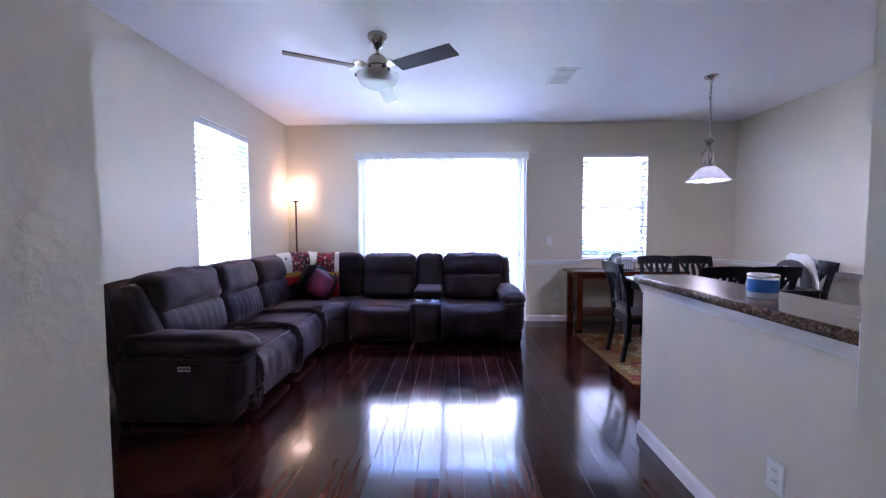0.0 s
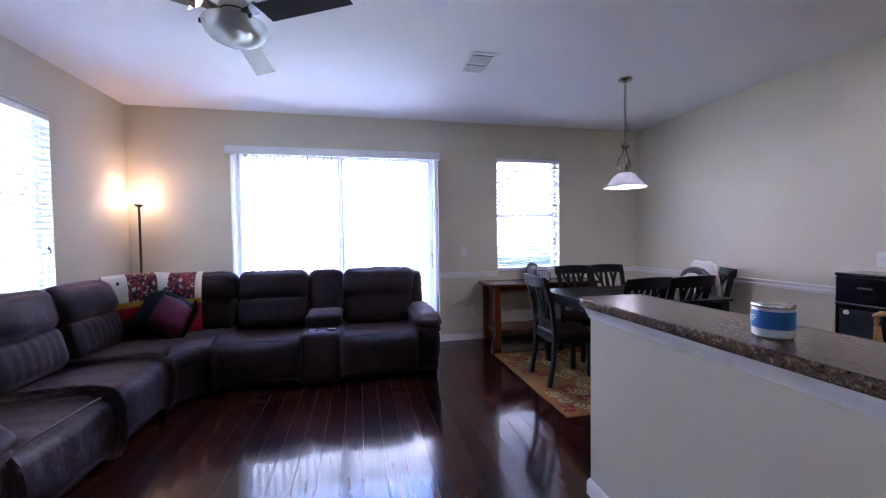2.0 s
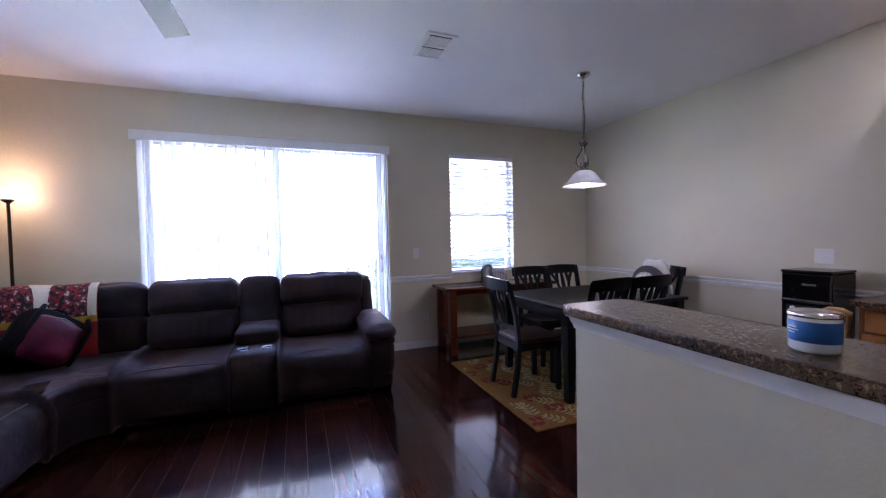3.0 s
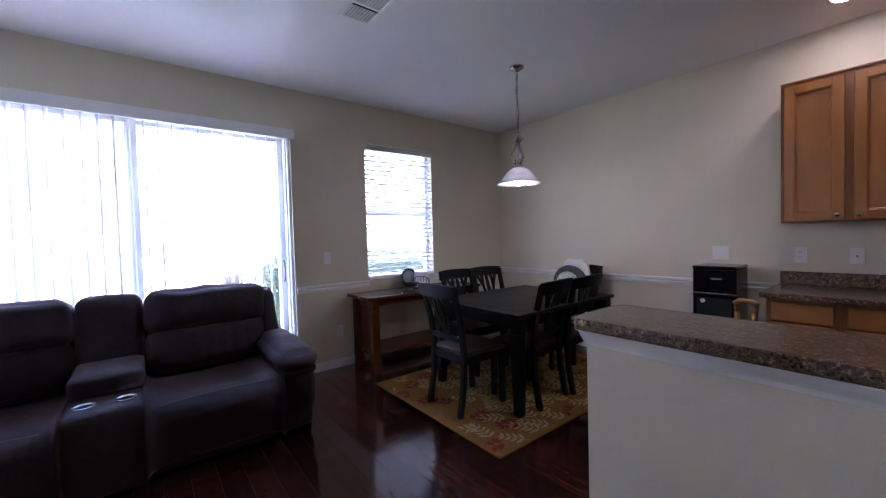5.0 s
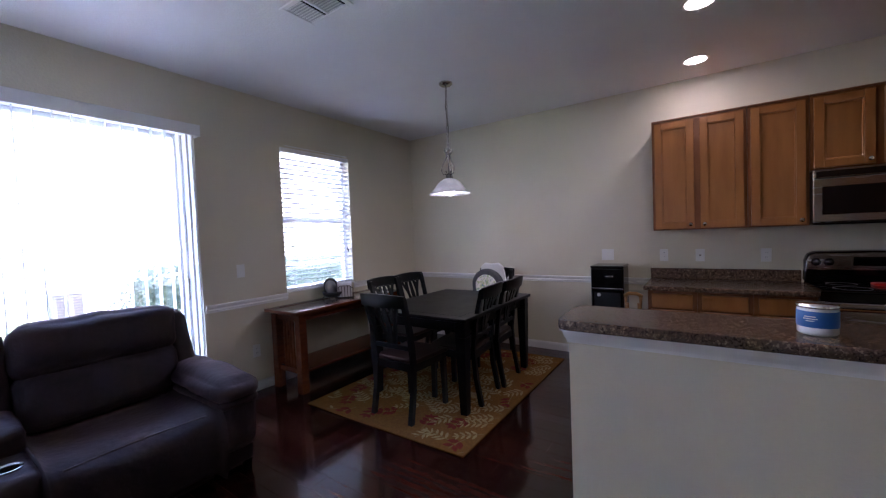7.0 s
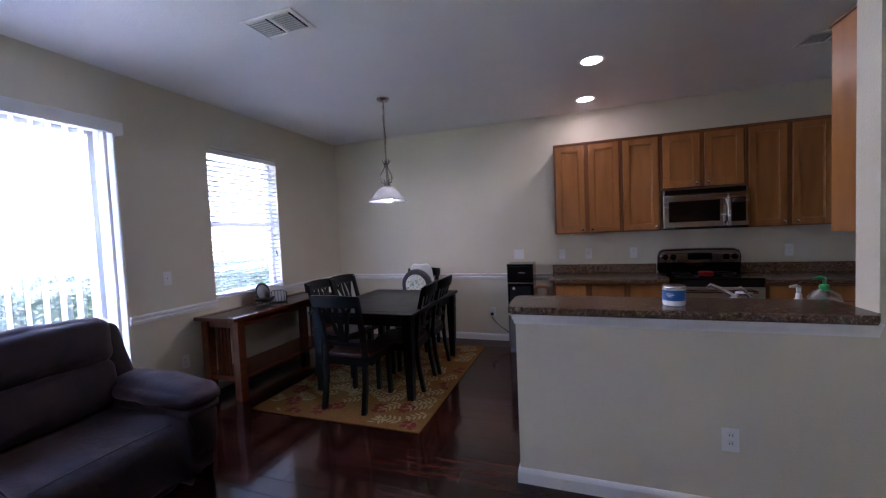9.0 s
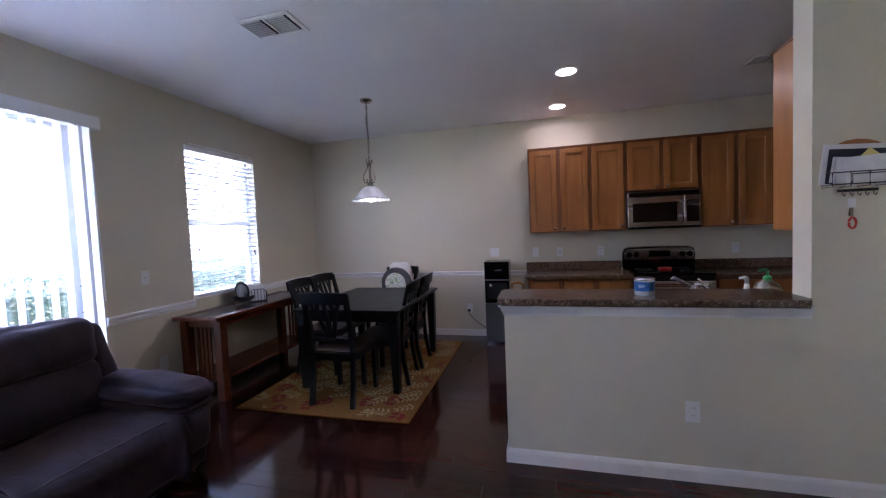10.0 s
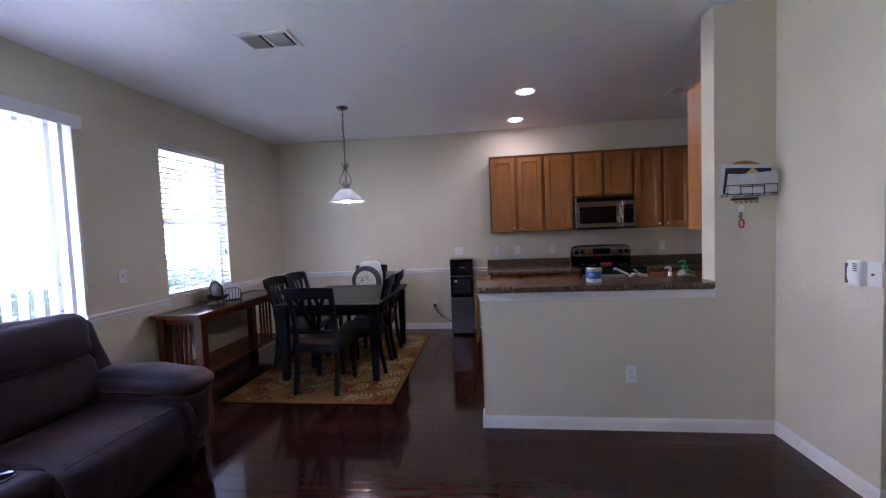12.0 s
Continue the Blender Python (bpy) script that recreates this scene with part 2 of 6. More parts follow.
def box(x0, x1, y0, y1, z0, z1, m=None, bevel=0.0, seg=1):
    bm = bmesh.new()
    add_box(bm, x0, x1, y0, y1, z0, z1, m, bevel, seg)
    return bm


def lathe(profile, n=32, axis=(0, 0)):
    """A surface of revolution about z from (radius, z) pairs."""
    bm = bmesh.new()
    rings = []
    for r, z in profile:
        if r < 1e-5:
            rings.append([bm.verts.new((axis[0], axis[1], z))])
        else:
            rings.append([bm.verts.new((axis[0] + r * math.cos(2 * math.pi * k / n), axis[1] + r * math.sin(2 * math.pi * k / n), z)) for k in range(n)])
    for a, b in zip(rings, rings[1:]):
        for k in range(n):
            q = [a[k % len(a)], a[(k + 1) % len(a)], b[(k + 1) % len(b)], b[k % len(b)]]
            q = list(dict.fromkeys(q))
            if len(q) > 2:
                bm.faces.new(q)
    bmesh.ops.recalc_face_normals(bm, faces=bm.faces)
    return bm


def tube(points, r, n=8, closed=False):
    """A round bar along points."""
    bm = bmesh.new()
    pts = [Vector(p) for p in points]
    rings = []
    for i, p in enumerate(pts):
        a = pts[i - 1] if i or closed else p
        b = pts[(i + 1) % len(pts)] if i + 1 < len(pts) or closed else p
        d = (b - a).normalized()
        u = d.orthogonal().normalized() if abs(d.z) > 0.99 else d.cross(Vector((0, 0, 1))).normalized()
        w = d.cross(u)
        rr = r[i] if isinstance(r, (list, tuple)) else r
        rings.append([bm.verts.new(p + rr * (math.cos(2 * math.pi * k / n) * u + math.sin(2 * math.pi * k / n) * w)) for k in range(n)])
    m = len(rings)
    for i in range(m if closed else m - 1):
        a, b = rings[i], rings[(i + 1) % m]
        for k in range(n):
            bm.faces.new((a[k], a[(k + 1) % n], b[(k + 1) % n], b[k]))
    if not closed:
        bm.faces.new(rings[0][::-1]), bm.faces.new(rings[-1])
    bmesh.ops.recalc_face_normals(bm, faces=bm.faces)
    return bm


def sweep(section, path, closed_section=True):
    """A flat section (u, v) swept along points in the plan; u is to the right of the way, v is up."""
    bm = bmesh.new()
    pts = [Vector((*p, 0)) for p in path]
    rows = []
    for i, p in enumerate(pts):
        d0 = (p - pts[i - 1]).normalized() if i else None
        d1 = (pts[i + 1] - p).normalized() if i + 1 < len(pts) else None
        d0, d1 = d0 or d1, d1 or d0
        n0, n1 = Vector((d0.y, -d0.x, 0)), Vector((d1.y, -d1.x, 0))
        mn = (n0 + n1).normalized()
        k = 1 / max(0.3, mn.dot(n0))
        rows.append([bm.verts.new(p + mn * (u * k) + Vector((0, 0, v))) for u, v in section])
    c = len(section)
    for a, b in zip(rows, rows[1:]):
        for k in range(c):
            bm.faces.new((a[k], a[(k + 1) % c], b[(k + 1) % c], b[k]))
    bm.faces.new(rows[0][::-1]), bm.faces.new(rows[-1])
    bmesh.ops.recalc_face_normals(bm, faces=bm.faces)
    return bm


def prism(outline, z0, z1, bevel=0.0, seg=2):
    bm = bmesh.new()
    lo = [bm.verts.new((x, y, z0)) for x, y in outline]
    hi = [bm.verts.new((x, y, z1)) for x, y in outline]
    n = len(lo)
    bm.faces.new(lo[::-1]), bm.faces.new(hi)
    for k in range(n):
        bm.faces.new((lo[k], lo[(k + 1) % n], hi[(k + 1) % n], hi[k]))
    bmesh.ops.recalc_face_normals(bm, faces=bm.faces)
    if bevel:
        bmesh.ops.bevel(bm, geom=bm.edges[:], offset=bevel, segments=seg, affect="EDGES", profile=0.5)
    return bm


def puff(sx, sy, sz, r=0.06, bulge=(0.0, 0.0, 0.0), n=10, m=None, wrinkle=0.004, seed=0, ribs=0):
    """A stuffed cushion: a box with round edges of radius r whose faces swell by bulge, with creases."""
    bm = bmesh.new()
    bmesh.ops.create_cube(bm, size=2.0)
    bmesh.ops.subdivide_edges(bm, edges=bm.edges[:], cuts=n, use_grid_fill=True)
    h = Vector((sx / 2, sy / 2, sz / 2))
    for v in bm.verts:
        c = v.co.copy()
        p = Vector((c.x * h.x, c.y * h.y, c.z * h.z))
        core = Vector([max(-(h[i] - r), min(h[i] - r, p[i])) for i in range(3)])
        d = p - core
        if d.length > 1e-6:
            p = core + d.normalized() * r
        for i in range(3):
            j, k = (i + 1) % 3, (i + 2) % 3
            p[i] += c[i] * bulge[i] * max(0, 1 - c[j] ** 2) * max(0, 1 - c[k] ** 2)
        if ribs and c.y < -0.5:
            p.y += 0.0045 * abs(math.sin(ribs * math.pi * (c.x + 1) / 2)) * -1 * max(0, 1 - abs(c.z) ** 6)
        w = noise.noise(p * 7 + Vector((seed * 3.1, seed * 1.7, 0)))
        p += (p.normalized() if p.length else Vector()) * w * wrinkle
        v.co = p
    if m is not None:
        bmesh.ops.transform(bm, matrix=m, verts=bm.verts[:])
    bmesh.ops.recalc_face_normals(bm, faces=bm.faces)
    return bm


def pillow(outline, z0, z1, r, crown=0.0):
    """A soft slab: a plan outline (counter-clockwise) with rounded upper and lower edges and a raised middle."""
    bm = bmesh.new()
    n = len(outline)
    pts = [Vector((x, y, 0)) for x, y in outline]
    nor = []
    for i in range(n):
        d0, d1 = (pts[i] - pts[i - 1]).normalized(), (pts[(i + 1) % n] - pts[i]).normalized()
        a = (Vector((-d0.y, d0.x, 0)) + Vector((-d1.y, d1.x, 0))).normalized()
        nor.append(a / max(0.5, a.dot(Vector((-d0.y, d0.x, 0)))))
    rings = []
    for q in range(6):
        w = radians(90 - 18 * q)
        rings.append((r * (1 - math.cos(w)), z0 + r * (1 - math.sin(w))))
    rows = [[bm.verts.new(pt + m_ * ins + Vector((0, 0, z))) for pt, m_ in zip(pts, nor)] for ins, z in rings]
    rows += [[bm.verts.new(pt + m_ * ins + Vector((0, 0, z0 + z1 - z))) for pt, m_ in zip(pts, nor)] for ins, z in reversed(rings)]
    cen = sum(pts, Vector()) / n
    for q in range(1, 5):
        f = 1 - q / 5
        rows.append([bm.verts.new(cen + (v.co - cen - Vector((0, 0, v.co.z))) * f + Vector((0, 0, z1 + crown * (1 - f * f)))) for v in rows[11]])
    for a, b in zip(rows, rows[1:]):
        for k in range(n):
            bm.faces.new((a[k], a[(k + 1) % n], b[(k + 1) % n], b[k]))
    bm.faces.new(rows[-1]), bm.faces.new(rows[0][::-1])
    bmesh.ops.recalc_face_normals(bm, faces=bm.faces)
    return bm


def arc(cx, cy, r, a0, a1, n):
    return [(cx + r * math.cos(radians(a0 + (a1 - a0) * k / n)), cy + r * math.sin(radians(a0 + (a1 - a0) * k / n))) for k in range(n + 1)]


def wall(name, x0, x1, y0, y1, z0, z1, holes=(), label="", mat=None):
    """A wall along x or y (its longer side), cut through by holes (a0, a1, z0, z1) along that side."""
    along_x = (x1 - x0) > (y1 - y0)
    a0, a1 = (x0, x1) if along_x else (y0, y1)
    ca = sorted({a0, a1, *[h[0] for h in holes], *[h[1] for h in holes]})
    cz = sorted({z0, z1, *[h[2] for h in holes], *[h[3] for h in holes]})
    bm = bmesh.new()
    for p, q in zip(ca, ca[1:]):
        for s, t in zip(cz, cz[1:]):
            mid = ((p + q) / 2, (s + t) / 2)
            if any(h[0] < mid[0] < h[1] and h[2] < mid[1] < h[3] for h in holes):
                continue
            if along_x:
                add_box(bm, p, q, y0, y1, s, t)
            else:
                add_box(bm, x0, x1, p, q, s, t)
    bmesh.ops.remove_doubles(bm, verts=bm.verts[:], dist=0.0005)
    seen = {}
    for f in bm.faces:
        seen.setdefault(tuple(round(c, 3) for c in f.calc_center_median()), []).append(f)
    bmesh.ops.delete(bm, geom=[f for fs in seen.values() if len(fs) > 1 for f in fs], context="FACES_ONLY")
    bmesh.ops.recalc_face_normals(bm, faces=bm.faces)
    return tagged(part(name, bm, mat or M_WALL), label or "beige painted textured drywall wall", "wall", kind="structure")


# ---- the shell ----
XL, XR, YB, H = -2.27, 3.91, 5.38, 2.743
YS, YK = 0.545, -0.80          # living-room south wall face, kitchen south wall face
PX0, PX1 = 1.225, 1.37         # bar wall and column
BY = 2.420                     # free end of the bar wall
SL = (-1.275, 1.075, 0.0, 2.33)  # sliding door opening
W2 = (1.845, 2.725, 0.86, 2.315)  # dining window opening
LW = (3.48, 4.37, 0.86, 2.315)  # side window opening
wall("wall_north", XL - 0.16, XR + 0.16, YB, YB + 0.16, 0, H, [SL, W2])
wall("wall_west", XL - 0.16, XL, 0.33, YB, 0, H, [LW])
wall("wall_east", XR, XR + 0.16, YK, YB, 0, H)
wall("wall_south_left", XL - 0.16, -0.31, 0.33, 0.45, 0, H)
wall("wall_hall_west", -0.43, -0.31, -1.9, 0.33, 0, H)
wall("wall_hall_east", 0.56, 0.68, -1.9, 0.425, 0, H)
wall("wall_south_right", 0.56, PX0, 0.425, YS, 0, H)
wall("wall_hall_end", -0.43, 0.68, -2.02, -1.9, 0, H)
wall("wall_column", PX0, PX1, 0.425, 0.905, 0, H, label="beige drywall column at the end of the bar")
wall("wall_kitchen_west", PX0, PX1, YK, 0.425, 0, H)
wall("wall_kitchen_south", PX0, XR + 0.16, YK - 0.12, YK, 0, H)
wall("wall_bar", PX0, 1.335, 0.905, BY, 0, 0.961, label="beige half-height wall under the breakfast bar")
PLAN = [(XL - 0.16, 0.33), (-0.43, 0.33), (-0.43, -2.02), (0.68, -2.02), (0.68, 0.425), (PX0, 0.425), (PX0, YK - 0.12),
        (XR + 0.16, YK - 0.12), (XR + 0.16, YB + 0.16), (XL - 0.16, YB + 0.16)]
tagged(part("ceiling", prism(PLAN, H, H + 0.15), M_CEIL), "white textured ceiling", "ceiling", kind="structure")
floor = tagged(part("floor", prism(PLAN, -0.12, -0.002), M_GAP), "glossy dark cherry laminate plank floor", "floor", kind="structure")

# baseboards, chair rail
BASE = [(0.0, 0.0), (0.014, 0.0), (0.014, 0.062), (0.010, 0.075), (0.004, 0.085), (0.0, 0.085)]


def skirting(name, path, section=BASE, z=0.0, label="white painted baseboard"):
    ob = part(name, sweep([(u, v + z) for u, v in section], path), M_TRIM)
    return tagged(ob, label, "baseboard", kind="structure")


skirting("baseboard", [(XL, 0.45), (XL, YB), (SL[0] - 0.012, YB)])
skirting("baseboard", [(SL[1] + 0.012, YB), (XR, YB), (XR, 2.36)])
skirting("baseboard", [(1.335, 1.9), (1.335, BY), (PX0, BY), (PX0, YS), (0.56, YS), (0.56, -1.9)])
skirting("baseboard", [(-0.31, -1.9), (-0.31, 0.45), (XL, 0.45)])
RAIL = [(0.0, -0.034), (0.010, -0.034), (0.012, -0.02), (0.020, -0.012), (0.013, 0.0), (0.022, 0.014), (0.024, 0.028), (0.018, 0.034), (0.0, 0.034)]
for nm, p in (("chair_rail", [(SL[1] + 0.012, YB), (W2[0], YB)]), ("chair_rail", [(W2[1], YB), (XR, YB), (XR, 2.36)])):
    skirting(nm, p, RAIL, 0.828, "white moulded chair rail")["category"] = "trim"


# ---- windows ----
def window(name, along, a0, a1, z0, z1, inner, outward, label):
    """A single-hung window in a wall along 'x' or 'y'; inner: the wall's room face; outward: +1 or -1."""
    w = thing(name, (0, 0, 0), 0, label, "window", kind="structure")

    def bx(p, q, d0, d1, s, t, bev=0.004):
        d0, d1 = sorted((inner + outward * d0, inner + outward * d1))
        return box(p, q, d0, d1, s, t, None, bev) if along == "x" else box(d0, d1, p, q, s, t, None, bev)

    f = 0.045
    for nm, b in (("window_frame", (a0, a1, 0.09, 0.15, z1 - f, z1)), ("window_frame", (a0, a1, 0.09, 0.15, z0, z0 + f)),
                  ("window_frame", (a0, a0 + f, 0.09, 0.15, z0 + f, z1 - f)), ("window_frame", (a1 - f, a1, 0.09, 0.15, z0 + f, z1 - f))):
        part(nm, bx(*b), M_VINYL, w)
    zm = (z0 + z1) / 2
    part("meeting_rail", bx(a0 + f, a1 - f, 0.095, 0.14, zm - 0.022, zm + 0.022), M_VINYL, w)
    for s, t, d in ((z0 + f, zm - 0.022, 0.108), (zm + 0.022, z1 - f, 0.125)):
        g = part("pane", bx(a0 + f, a1 - f, d, d + 0.004, s, t, 0), M_GLASS, w, "clear window pane")
        g.visible_shadow = False
    part("window_sill", bx(a0 + 0.003, a1 - 0.003, -0.02, 0.09, z0 + 0.001, z0 + 0.018, 0.005), M_TRIM, w)
    return w


def slat_blind(along, a0, a1, z0, z1, inner, outward, label):
    b = thing("window_blind", (0, 0, 0), 0, label, "blind", "horizontal blinds")
    d = inner + outward * 0.018

    def bx(p, q, dd, s, t, bev=0.0):
        return box(p, q, d - dd, d + dd, s, t, None, bev) if along == "x" else box(d - dd, d + dd, p, q, s, t, None, bev)

    part("headrail", bx(a0 + 0.008, a1 - 0.008, 0.028, z1 - 0.05, z1 - 0.004, 0.003), M_VINYL, b)
    part("bottom_rail", bx(a0 + 0.012, a1 - 0.012, 0.024, z0 + 0.022, z0 + 0.04, 0.003), M_VINYL, b)
    # one curved slat, shared by all
    bm = bmesh.new()
    L = (a1 - a0) / 2 - 0.004
    prof = [(-0.025, -0.0035), (-0.012, -0.0006), (0.0, 0.0), (0.012, -0.0006), (0.025, -0.0035)]
    rows = []
    for s in (-L, L):
        rows.append([bm.verts.new((s, u, v)) for u, v in prof] + [bm.verts.new((s, u, v - 0.0025)) for u, v in reversed(prof)])
    n = len(rows[0])
    for k in range(n):
        bm.faces.new((rows[0][k], rows[0][(k + 1) % n], rows[1][(k + 1) % n], rows[1][k]))
    bm.faces.new(rows[0]), bm.faces.new(rows[1][::-1])
    bmesh.ops.recalc_face_normals(bm, faces=bm.faces)
    first = part("slat", bm, M_SLAT, b)
    count = int((z1 - z0 - 0.11) / 0.049)
    for k in range(count):
        o = first if k == 0 else new("slat", first.data)
        o.parent = b
        zz = z0 + 0.072 + k * 0.049
        mid = (a0 + a1) / 2
        o.matrix_local = (pose(mid, d, zz, -16, 0, 0) if along == "x" else pose(d, mid, zz, 0, -16, 0) @ pose(0, 0, 0, 0, 0, 90))
    for q in (0.12, 0.5, 0.88):
        p = a0 + (a1 - a0) * q
        pt = (lambda dd, z: (p, d + dd, z)) if along == "x" else (lambda dd, z: (d + dd, p, z))
        for dd in (-0.0265, 0.0265):
            part("ladder_cord", tube([pt(dd, z0 + 0.03), pt(dd, z1 - 0.05)], 0.0011, 5), M_VINYL, b)
    # thin white bar just above the opening, along the blind
    zv = z1 + 0.012
    rail_ = (a0 + 0.05, a1 - 0.03, inner - outward * 0.02, inner - outward * 0.001)
    lo_, hi_ = sorted(rail_[2:])
    part("bar_above_blind", box(rail_[0], rail_[1], lo_, hi_, zv, zv + 0.007) if along == "x" else box(lo_, hi_, rail_[0], rail_[1], zv, zv + 0.007), M_VINYL, b)
    o = -0.04 * outward
    for p, zt in ((a0 + 0.07, z0 + 0.47), (a0 + 0.085, z0 + 0.43), (a1 - 0.09, z0 + 0.40), (a1 - 0.075, z0 + 0.375)):
        def pt(dd, z):
            return (p, d + dd, z) if along == "x" else (d + dd, p, z)
        part("tilt_cord", tube([pt(o, zt + 0.03), pt(o, z1 - 0.06)], 0.0015, 5), M_VINYL, b)
        part("cord_tassel", tube([pt(o, zt - 0.01), pt(o, zt + 0.005), pt(o, zt + 0.03)], [0.007, 0.006, 0.003], 8), M_WIRE, b)
    return b


window("window_1", "x", *W2, YB, 1, "white vinyl single-hung window with white sill")
window("window_2", "y", *LW, XL, -1, "white vinyl single-hung window with white sill")
slat_blind("x", *W2, YB, 1, "lowered white horizontal slat blind, slats open")
slat_blind("y", *LW, XL, -1, "lowered white horizontal slat blind, slats open")


def sliding_door():
    d = thing("door_1", (0, 0, 0), 0, "white framed sliding glass patio door, closed", "sliding door", kind="structure")
    a0, a1, z0, z1 = SL
    for b in ((a0, a1, YB + 0.03, YB + 0.15, z1 - 0.05, z1), (a0, a1, YB + 0.02, YB + 0.15, 0.0, 0.03),
              (a0, a0 + 0.05, YB + 0.03, YB + 0.15, 0.03, z1 - 0.05), (a1 - 0.05, a1, YB + 0.03, YB + 0.15, 0.03, z1 - 0.05)):
        part("door_frame", box(*b, None, 0.004), M_VINYL, d)
    mid = (a0 + a1) / 2
    for p, q, y in ((a0 + 0.05, mid + 0.04, YB + 0.05), (mid - 0.04, a1 - 0.05, YB + 0.095)):
        s = 0.065
        pan = part("door_panel", box(p, p + s, y, y + 0.04, 0.03, z1 - 0.05, None, 0.004), M_VINYL, d)
        part("stile", box(q - s, q, y, y + 0.04, 0.03, z1 - 0.05, None, 0.004), M_VINYL, pan)
        part("top_rail", box(p + s, q - s, y, y + 0.04, z1 - 0.085, z1 - 0.05, None, 0.004), M_VINYL, pan)
        part("bottom_rail", box(p + s, q - s, y, y + 0.04, 0.03, 0.03 + s * 1.4, None, 0.004), M_VINYL, pan)
        g = part("pane", box(p + s, q - s, y + 0.018, y + 0.022, 0.03 + s * 1.4, z1 - 0.085), M_GLASS, pan, "clear glass pane")
        g.visible_shadow = False
    part("door_handle", tube([(a1 - 0.075, YB + 0.09, 0.92), (a1 - 0.075, YB + 0.055, 0.94), (a1 - 0.075, YB + 0.055, 1.10), (a1 - 0.075, YB + 0.09, 1.12)], 0.008), M_NICKEL, d, "worn metal pull handle")


def vertical_blind():
    b = thing("vertical_blind", (0, 0, 0), 0, "white vertical blind over the patio door, vanes turned open", "blind")
    a0, a1 = SL[0] - 0.02, SL[1] + 0.01
    part("valance", box(a0, a1, YB - 0.105, YB - 0.085, 2.248, 2.338, None, 0.003), M_VINYL, b)
    for p in (a0, a1 - 0.015):
        part("valance_return", box(p, p + 0.015, YB - 0.085, YB - 0.001, 2.248, 2.338, None, 0.003), M_VINYL, b)
    part("headrail", box(a0 + 0.02, a1 - 0.02, YB - 0.065, YB - 0.025, 2.285, 2.315, None, 0.003), M_VINYL, b)
    bm = bmesh.new()
    rows = []
    for z in (0.03, 2.284):
        rows.append([bm.verts.new((0.006 * (1 - (u / 0.0445) ** 2) + s, u, z)) for s, us in ((0, (-0.0445, -0.022, 0, 0.022, 0.0445)), (0.0015, (0.0445, 0.022, 0, -0.022, -0.0445))) for u in us])
    n = len(rows[0])
    for k in range(n):
        bm.faces.new((rows[0][k], rows[0][(k + 1) % n], rows[1][(k + 1) % n], rows[1][k]))
    bm.faces.new(rows[0]), bm.faces.new(rows[1][::-1])
    bmesh.ops.recalc_face_normals(bm, faces=bm.faces)
    first = part("vane", bm, M_VANE, b)
    count = 27
    for k in range(count):
        o = first if k == 0 else new("vane", first.data)
        o.parent = b
        o.matrix_local = pose(a0 + 0.06 + k * (a1 - a0 - 0.12) / (count - 1), YB - 0.045, 0, 0, 0, -8 + random.uniform(-2.5, 2.5))
    part("wand", tube([(a1 - 0.05, YB - 0.09, 1.0), (a1 - 0.05, YB - 0.07, 2.28)], 0.005, 8), M_VINYL, b)


sliding_door()
vertical_blind()

# ---- outdoors ----
g = bmesh.new()
bmesh.ops.create_grid(g, x_segments=8, y_segments=8, size=400)
bmesh.ops.translate(g, verts=g.verts[:], vec=(0, 0, -0.16))
tagged(part("ground", g, M_GRASS), "green mown lawn", "ground", kind="structure")
tagged(part("pavement", box(-7.0, 14.0, YB + 0.16, 7.5, -0.2, -0.13, None, 0.01), M_PATIO), "pale concrete patio slab", "patio", kind="structure")


def hedge(x0, x1, y0, y1, z1, seed, count):
    rnd = random.Random(seed)
    h = thing("hedge", ((x0 + x1) / 2, (y0 + y1) / 2, -0.16), 0, "clipped dense green hedge on the lawn", "hedge")
    verts, faces = [], []
    for _ in range(count):
        u, v, w = rnd.random(), rnd.random(), rnd.random()
        side = rnd.random()
        x, y, z = x0 + u * (x1 - x0), y0 + v * (y1 - y0), w * z1
        if side < 0.4:
            z = z1
        elif side < 0.8:
            y = y0
        end = max(0.0, (x0 + 0.55 - x) / 0.55)
        z = min(z, z1 * math.sqrt(max(0.02, 1 - end * end)))
        p = Vector((x - (x0 + x1) / 2, y - (y0 + y1) / 2, z))
        p += Vector((rnd.gauss(0, 0.04), rnd.gauss(0, 0.04), rnd.gauss(0, 0.04) + 0.05 * noise.noise(Vector((x * 1.5, y * 1.5, z)))))
        p.z = max(0.02, p.z)
        d = Vector((rnd.gauss(0, 1), rnd.gauss(0, 1), rnd.gauss(0, 1))).normalized()
        e = d.orthogonal().normalized()
        s = rnd.uniform(0.018, 0.036)
        i = len(verts)
        verts += [p - d * s, p + e * s * 0.45, p + d * s, p - e * s * 0.45]
        faces.append((i, i + 1, i + 2, i + 3))
    me = bpy.data.meshes.new("leaves")
    me.from_pydata([tuple(v) for v in verts], [], faces)
    me.materials.append(M_LEAF)
    o = new("leaves", me)
    o.parent = h
    tagged(o, kind="stuff")
    part("stems", box(-(x1 - x0) / 2 + 0.32, (x1 - x0) / 2 - 0.08, -(y1 - y0) / 2 + 0.1, (y1 - y0) / 2 - 0.1, 0, z1 - 0.12, None, 0.05), M_LEAF, h)


hedge(1.12, 6.2, 7.6, 8.5, 1.20, 3, 15000)


